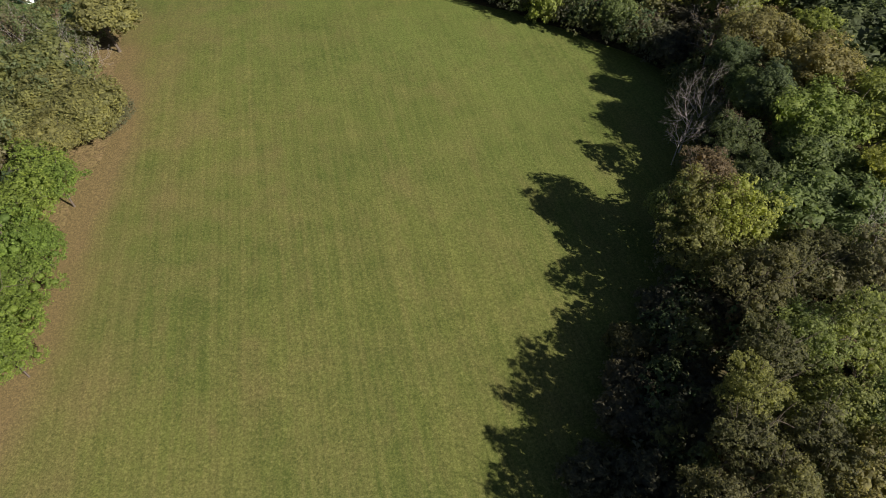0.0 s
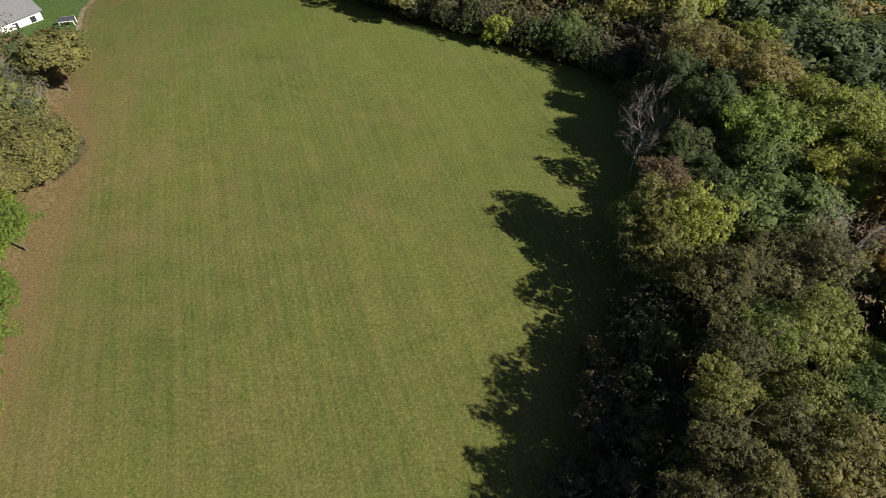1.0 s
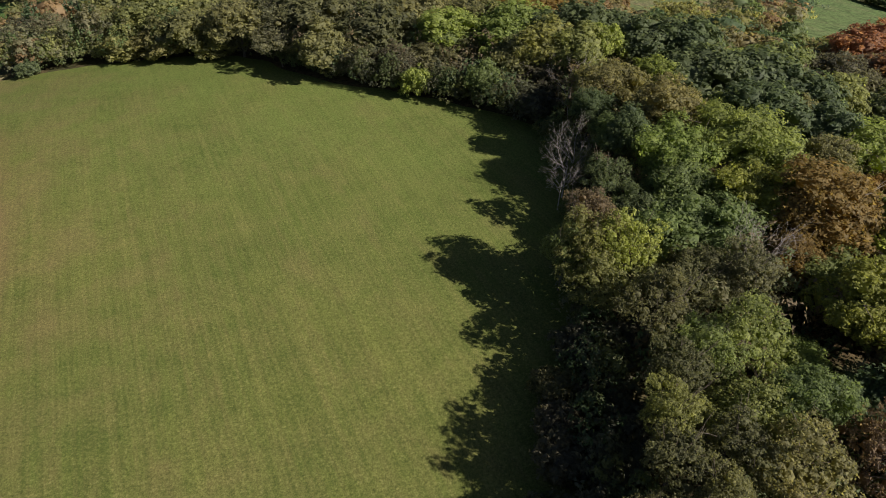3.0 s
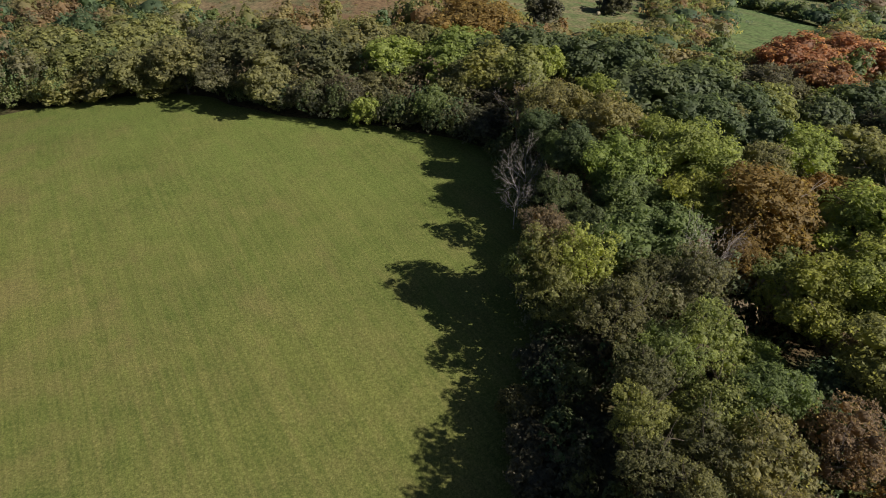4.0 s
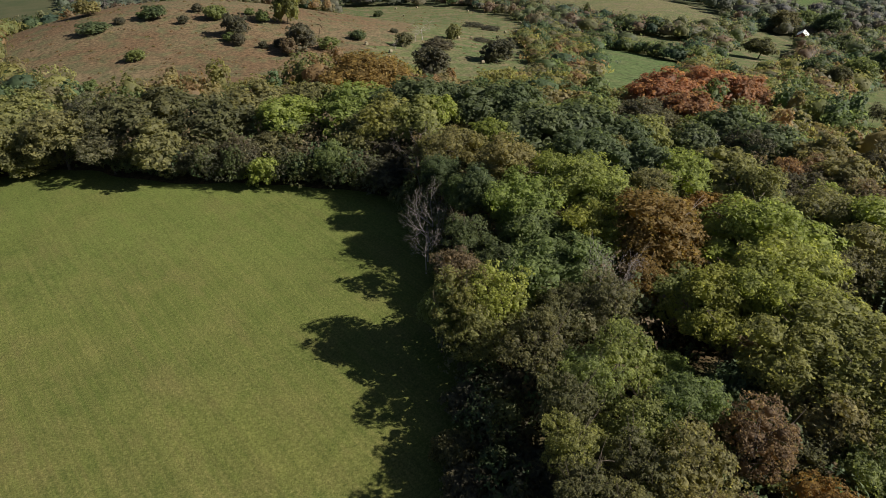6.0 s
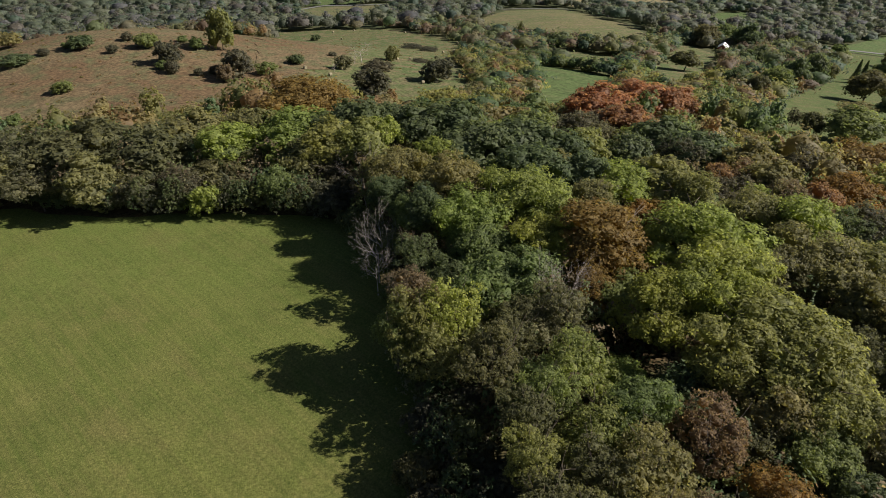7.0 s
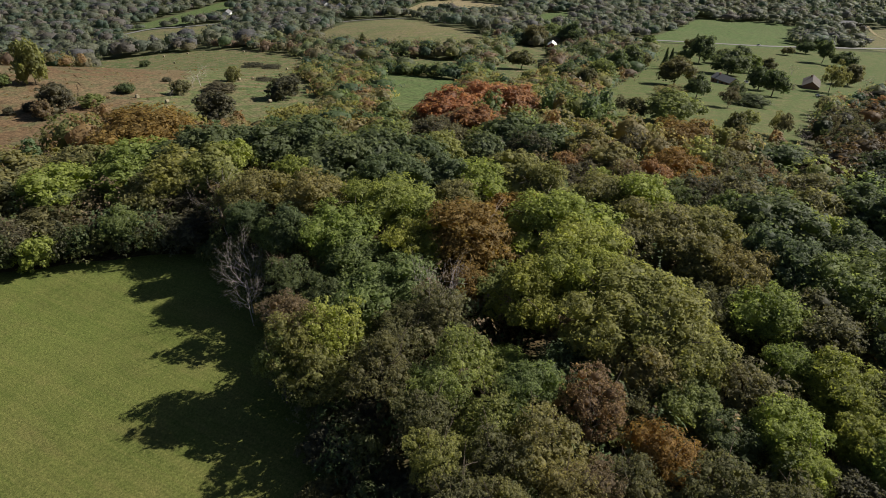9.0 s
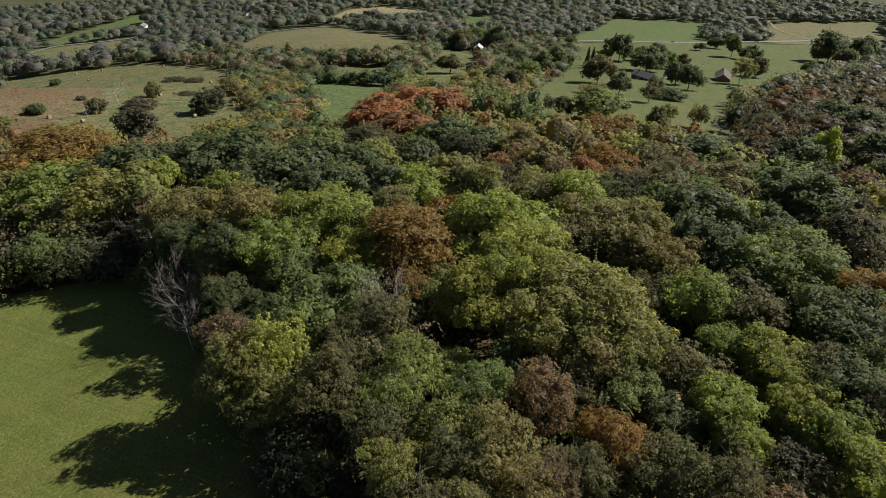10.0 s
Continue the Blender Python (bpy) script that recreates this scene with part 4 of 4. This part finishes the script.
RIGHT_TREES = [(378, 16, 7.0, 7.4, "orange"), (389, 3, 10.9, 8.1, "orange"), (375, 22, 4.5, 5.6, "rust"), (287, 21, 4.5, 7.4, "dusk"), (278, 7, 6.2, 8.4, "dusk"), (322, -7, 8.0, 10.4, "dark"), (299, -18, 8.3, 9.5, "dark"), (413, -28, 8.5, 11.4, "rust"), (247, 15, 4.3, 7.3, "dusk"), (219, -19, 7.2, 10.7, "dark"), (447, -11, 8.6, 10.4, "dusk"), (260, 25, 3.7, 9.1, "dusk"), (179, -19, 5.1, 7.5, "dark"), (328, 36, 4.1, 8.5, "grey")]
LAWN_BARE = [(199, 87, 1.7, 6.8), (220, 27, 3.6, 9.2), (258, 28, 4.2, 11.4), (192, 16, 1.7, 8.0), (197, 15, 1.6, 7.1), (523, 41, 3.5, 11.0), (526, 36, 4.0, 11.9), (522, 86, 4.1, 11.5), (438, 96, 2.4, 7.8), (205, 23, 2.3, 7.5), (219, 14, 2.3, 7.0), (198, 29, 1.7, 5.5)]
SPRUCES = [(453, 160, 4.4, 16.2), (476, 164, 4.2, 14.2), (762, 101, 3.9, 11.1), (634, 197, 4.8, 14.8)]
SLOPE_BUSH = [(23, 297, 4.6, 5.5, "dark"), (18, 303, 1.9, 2.3, "green"), (33, 286, 2.1, 3.6, "dusk"), (47, 289, 4.4, 6.2, "green"), (42, 303, 2.5, 3.4, "dusk"), (50, 264, 5.1, 9.4, "dusk"), (46, 258, 2.5, 3.5, "green"), (48, 252, 2.7, 5.2, "dusk"), (66, 282, 3.0, 5.3, "green"), (77, 281, 5.1, 18.3, "sage"), (64, 296, 2.3, 3.0, "green"), (63, 246, 2.7, 3.5, "dusk"), (70, 239, 5.5, 10.2, "dusk"), (63, 234, 3.1, 6.4, "rust"), (81, 239, 3.7, 5.4, "green"), (100, 254, 3.5, 4.4, "dark"), (56, 246, 1.6, 2.6, "dusk"), (9, 249, 3.1, 4.3, "green"), (-2, 293, 5.4, 4.3, "dark"), (9, 298, 2.3, 2.7, "dusk"), (-2, 327, 5.5, 6.2, "olive")]
MEADOW_BUSH = [(220, 504, 4.0, 4.8, "dark"), (127, 273, 2.0, 2.2, "dusk"), (118, 243, 3.6, 6.4, "grey"), (157, 266, 3.5, 7.7, "olive"), (104, 192, 6.6, 9.6, "dusk"), (146, 210, 7.0, 10, "dusk"), (232, 365, 6.1, 3.5, "dusk"), (227, 336, 6.1, 2.9, "dusk"), (133, 239, 6.3, 3.8, "dusk"), (-8, 227, 2.4, 2.8, "green"), (194, 265, 4.4, 3.0, "dusk"), (172, 263, 4.2, 1.7, "dusk")]
MEADOW_BARE = [(135, 258, 6.0, 10.7), (110, 236, 1.5, 5.3), (129, 254, 2.7, 7.8)]
BALES = [(100, 244), (100, 221), (105, 230), (116, 243), (116, 241), (235, 632), (259, 550), (238, 490), (307, 494), (313, 476), (161, 268), (169, 268), (294, 393),
       (248, 336), (226, 318), (127, 186), (281, 548), (136, 206)]


def before_house(x, y):
    """Whether the place lies on the camera's line of sight to one of the houses."""
    for a, b in ((418, 106), (473, 64)):
        d = math.hypot(a, b)
        if d - 34 < (x * a + y * b) / d < d + 4 and abs(x * b - y * a) / d < 8:
            return True
    return False


for x, y, r, h, kind in LAWN_TREES + LAWN_TREES_2 + LAWN_TREES_3:
    if before_house(x, y):
        continue
    kind = {"olive": "moss", "grey": "olive"}.get(kind, kind)
    tree(x, y, r * 1.18, h * 1.06, kind, THIN if kind in ("olive", "dusk") else LIGHT, "lawn_tree", "trees on the lawn")
for x, y, r, h, kind in MEADOW_BUSH + SLOPE_BUSH:
    tree(x, y, r, h, kind, BUSH, "bush", "bushes of the pasture", {"olive": "tall olive-green tree on the brown slope"}.get(kind, "rounded %s bush in the pasture" % {"dusk": "dull brown-green"}.get(kind, kind)), "bush")
for x, y, r, h, kind in RIGHT_TREES:
    tree(x, y, r, h + 2, kind, THIN if kind in ("rust", "dusk", "grey") else LIGHT, "lawn_tree", "trees on the lawn")


def spruce(x, y, r, h, seed):
    rng = np.random.default_rng(seed)
    e = new("spruce")
    e.matrix_world = pose(x, y, float(land(x, y)))
    n = 2200
    z = h * (0.06 + 0.94 * rng.random(n) ** 1.4)
    tier = 0.75 + 0.25 * np.abs(np.sin(z * 2.6))
    a, q = rng.uniform(0, 6.283, n), np.sqrt(rng.uniform(0.25, 1, n))
    rad = r * (1 - z / h) * tier * q
    out = np.column_stack([np.cos(a), np.sin(a), np.full(n, 0.3)])
    ob = new("crown", leaf_mesh("crown", leaf_points(rng, np.column_stack([rad * np.cos(a), rad * np.sin(a), z]), out, 0.8)))
    ob.data.materials.append(LEAF["dark"])
    v, f = [], []
    tube(v, f, (0, 0, -0.3), (0, 0, h * 0.9), 0.3, 0.05, 7)
    st = new("trunk", mesh_of("trunk", v, f, bark, True))
    ob.parent = st.parent = e
    return tagged(e, "dark green pointed spruce on the lawn", "tree", "spruces")


for n, (x, y, r, h) in enumerate(SPRUCES):
    spruce(x, y, r, h, 900 + n)
for n, (x, y, r, h) in enumerate(LAWN_BARE + MEADOW_BARE):
    bare_tree(x, y, r, h, "leafless tree on the open grass", n)


# ------------------------------------------------------------ roads
def strip(name, line, width, material, lift, label, category):
    pts = []
    n = len(line)
    for i in range(n - 1):
        p0, p1, p2, p3 = (np.array(line[min(max(i + k, 0), n - 1)], float) for k in (-1, 0, 1, 2))
        for j in range(12):
            t = j / 12
            pts.append(0.5 * (2 * p1 + (p2 - p0) * t + (2 * p0 - 5 * p1 + 4 * p2 - p3) * t * t + (3 * p1 - p0 - 3 * p2 + p3) * t ** 3))
    pts.append(np.array(line[-1], float))
    v, f = [], []
    for i, p in enumerate(pts):
        w = pts[min(i + 1, len(pts) - 1)] - pts[max(i - 1, 0)]
        w = np.array((-w[1], w[0])) / (np.linalg.norm(w) + 1e-9) * width / 2
        for q in (p - w, p, p + w):
            v.append((float(q[0]), float(q[1]), float(land(q[0], q[1])) + lift))
        if i:
            b = 3 * i
            f += [(b - 3, b - 2, b + 1, b), (b - 2, b - 1, b + 2, b + 1)]
    return tagged(new(name, mesh_of(name, v, f, material, True)), label, category, kind="structure")


strip("road", ROAD, 9, asphalt, 0.6, "pale grey country road through the valley", "road")
strip("road_west", ROAD_WEST, 8, asphalt, 0.6, "pale grey country road beside a field", "road")
strip("lane", LANE_HILL, 5, asphalt, 0.6, "narrow lane along the hill field", "road")
strip("drive", DRIVE, 4, tan_soil, 0.6, "pale gravel drive across the pasture", "road")


# ------------------------------------------------------------ buildings, bales and cars
white_paint = plain_material("white_siding", (0.75, 0.75, 0.73), 0.6)
brick_wall = plain_material("brick_wall", (0.30, 0.15, 0.11), 0.9)
red_boards = plain_material("red_boards", (0.22, 0.05, 0.04), 0.8)
grey_roof = plain_material("grey_shingle", (0.16, 0.16, 0.17), 0.9)
brown_roof = plain_material("brown_shingle", (0.085, 0.07, 0.065), 0.9)
tin_roof = plain_material("white_tin", (0.80, 0.80, 0.80), 0.4)
window_glass = plain_material("dark_glass", (0.03, 0.035, 0.04), 0.1)
straw = plain_material("straw", (0.30, 0.26, 0.17), 0.95, wear=0.3)
rubber = plain_material("rubber", (0.03, 0.03, 0.03), 0.8)
dark_canvas = plain_material("dark_canvas", (0.05, 0.055, 0.065), 0.8)
CAR_PAINT = [plain_material("car_paint_" + n, c, 0.3) for n, c in (("white", (0.75, 0.75, 0.76)), ("dark", (0.04, 0.045, 0.05)), ("silver", (0.45, 0.46, 0.48)))]


def part(name, bm, material, parent, label=""):
    me = bpy.data.meshes.new(name)
    bm.to_mesh(me)
    bm.free()
    me.materials.append(material)
    ob = new(name, me)
    ob.parent = parent
    return tagged(ob, label)


def box(cx, cy, z0, w, d, h, bevel=0.0):
    bm = bmesh.new()
    bmesh.ops.create_cube(bm, size=1, matrix=Matrix.Translation((cx, cy, z0 + h / 2)) @ Matrix.Diagonal((w, d, h, 1)))
    if bevel:
        bmesh.ops.bevel(bm, geom=list(bm.edges), offset=bevel, segments=2, affect="EDGES")
    return bm


def gable(w, d, z0, rise, over=0.5, thick=0.25):
    """A gable roof with its ridge along x: two sloping slabs joined at the ridge."""
    bm = bmesh.new()
    prof = [(-d / 2 - over, -over * 2 * rise / d), (0, rise), (d / 2 + over, -over * 2 * rise / d)]
    prof = prof + [(y, z + thick) for y, z in reversed(prof)]
    ends = [[bm.verts.new((x, y, z0 + z)) for y, z in prof] for x in (-w / 2 - over, w / 2 + over)]
    n = len(prof)
    for i in range(n):
        j = (i + 1) % n
        bm.faces.new((ends[0][i], ends[0][j], ends[1][j], ends[1][i]))
    bm.faces.new(ends[0][::-1])
    bm.faces.new(ends[1])
    bmesh.ops.recalc_face_normals(bm, faces=list(bm.faces))
    return bm


def house(x, y, turn, w, d, h, rise, wall, roof, label, name="house", chimney=True, windows=4, category="house"):
    e = new(name)
    e.matrix_world = pose(x, y, float(land(x, y)), 0, 0, turn)
    bm = box(0, 0, -1.5, w, d, h + 1.5)
    for sx in (-1, 1):
        tri = [bm.verts.new((sx * (w / 2 - 0.005), yy, zz)) for yy, zz in ((-d / 2, h), (d / 2, h), (0, h + rise))]
        bm.faces.new(tri)
    part("wall", bm, wall, e)
    part("roof", gable(w, d, h, rise), roof, e)
    if chimney:
        part("chimney", box(w * 0.28, d * 0.1, h, 0.9, 0.9, rise + 1.0, 0.05), brick_wall, e)
    for sy in (-1, 1):
        for i in range(windows):
            wx = (i - (windows - 1) / 2) * w / windows
            part("window", box(wx, sy * (d / 2 + 0.02), 0.9 if i != 1 or sy > 0 else 1.0, 1.3, 0.12, 1.4, 0.03), window_glass, e)
        part("door", box(0.1 * w, sy * (d / 2 + 0.03), 0, 1.0, 0.14, 2.1, 0.03), white_paint, e)
    return tagged(e, label, category, "buildings of the valley")


def car(x, y, turn, paint, label):
    e = new("car")
    e.matrix_world = pose(x, y, float(land(x, y)) + 0.62, 0, 0, turn)
    part("body", box(0, 0, 0.35, 4.5, 1.8, 0.6, 0.15), paint, e)
    bm = box(-0.2, 0, 0.95, 2.5, 1.6, 0.55, 0.1)
    for v in bm.verts:
        if v.co.z > 1.3:
            v.co.x = -0.2 + (v.co.x + 0.2) * 0.7
    part("cabin", bm, window_glass, e)
    for wx in (-1.4, 1.4):
        for wy in (-0.85, 0.85):
            bm = bmesh.new()
            bmesh.ops.create_cone(bm, cap_ends=True, segments=14, radius1=0.34, radius2=0.34, depth=0.22, matrix=pose(wx, wy, 0.34, 90))
            part("wheel", bm, rubber, e)
    return tagged(e, label, "car", "cars")


def bale(x, y, n):
    bm = bmesh.new()
    bmesh.ops.create_cone(bm, cap_ends=True, segments=18, radius1=0.75, radius2=0.75, depth=1.3, matrix=pose(0, 0, 0.75, 90))
    bmesh.ops.bevel(bm, geom=[e for e in bm.edges if len(e.link_faces) == 2 and e.calc_face_angle(0) > 1], offset=0.12, segments=2, affect="EDGES")
    me = bpy.data.meshes.new("hay_bale")
    bm.to_mesh(me)
    bm.free()
    me.materials.append(straw)
    ob = new("hay_bale", me)
    ob.matrix_world = pose(x, y, float(land(x, y)) + 0.22, 0, 0, 47.0 * n)
    return tagged(ob, "round straw-coloured hay bale on the pasture", "hay bale", "hay bales")


for n, (x, y) in enumerate(BALES):
    bale(x, y, n)
house(418, 106, 65, 15, 9, 3.0, 2.4, brick_wall, grey_roof, "low brick house with a grey shingle roof among trees")
house(473, 64, 10, 18, 10, 3.4, 3.2, brick_wall, brown_roof, "red brick house with a brown roof")
house(498, 284, 25, 10, 7.5, 3.8, 2.8, red_boards, tin_roof, "dark red barn with a white tin roof", "barn", False, 2, "barn")
house(788, -26, -55, 34, 14, 4.0, 2.4, white_paint, tin_roof, "long white-roofed farm building", "farm_building", False, 6)
for n, (x, y) in enumerate(HAMLET):
    house(x, y, 40 * n, 16, 10, 3.4, 3.0, white_paint, grey_roof, "distant white house with a grey roof among trees")
house(1094, 131, -60, 40, 12, 4.0, 2.0, brown_roof, grey_roof, "long dark farm shed beyond the road", "shed", False, 5, "shed")
house(-98, 149, 50, 18, 11, 3.2, 3.0, white_paint, grey_roof, "white house with a grey roof behind the hedge")
house(-125, 243, 15, 14, 9, 3.2, 2.8, brick_wall, grey_roof, "brick house at the end of the garden lawn")


def garden_canopy(x, y, turn):
    e = new("garden_canopy")
    e.matrix_world = pose(x, y, float(land(x, y)) + 0.1, 0, 0, turn)
    part("roof", gable(3.4, 2.6, 1.5, 0.35, 0.1, 0.08), dark_canvas, e, "dark grey canvas roof")
    for px in (-1.6, 1.6):
        for py in (-1.2, 1.2):
            part("post", box(px, py, 0, 0.18, 0.18, 1.55, 0.02), white_paint, e)
    for py in (-1.3, 1.3):
        part("beam", box(0, py, 1.38, 3.5, 0.2, 0.2, 0.02), white_paint, e)
    return tagged(e, "garden canopy with white posts on the lawn", "canopy")


def bench(x, y, turn):
    e = new("bench")
    e.matrix_world = pose(x, y, float(land(x, y)) + 0.1, 0, 0, turn)
    part("seat", box(0, 0, 0.4, 4.2, 0.5, 0.08, 0.02), white_paint, e)
    part("backrest", box(0, 0.26, 0.48, 4.2, 0.07, 0.5, 0.02), white_paint, e)
    for px in (-1.9, 0, 1.9):
        part("leg", box(px, 0, 0, 0.1, 0.45, 0.4, 0.01), white_paint, e)
    return tagged(e, "long white bench on the garden lawn", "bench")


garden_canopy(-78.5, 145, 10)
bench(-94, 215, -15)
strip("garden_path", [(-79, 168), (-79.5, 158), (-77, 148), (-74.5, 140), (-72, 130)], 1.3, tan_soil, 0.14, "pale worn path beside the lawn", "path")
for x, y, r, h, kind in ((-95, 194, 2.2, 3.0, "rust"), (-82, 167, 2.0, 2.2, "dark"), (-71, 165, 3.0, 4.0, "teal"), (-87, 222, 1.8, 2.0, "green")):
    tree(x, y, r, h, kind, BUSH, "garden_shrub", "garden shrubs", "rounded %s garden shrub on the lawn" % kind, "shrub")
for n, (x, y, turn) in enumerate([(417, 46, 10), (421, 49, 80), (424, 52, 20), (437, 97, 30), (421, 816, -20), (742, 163, -38), (940, 31, -38), (727, -34, 30)]):
    car(x, y, turn, CAR_PAINT[n % 3], ("white", "dark", "silver")[n % 3] + " car on the valley's grass and road")
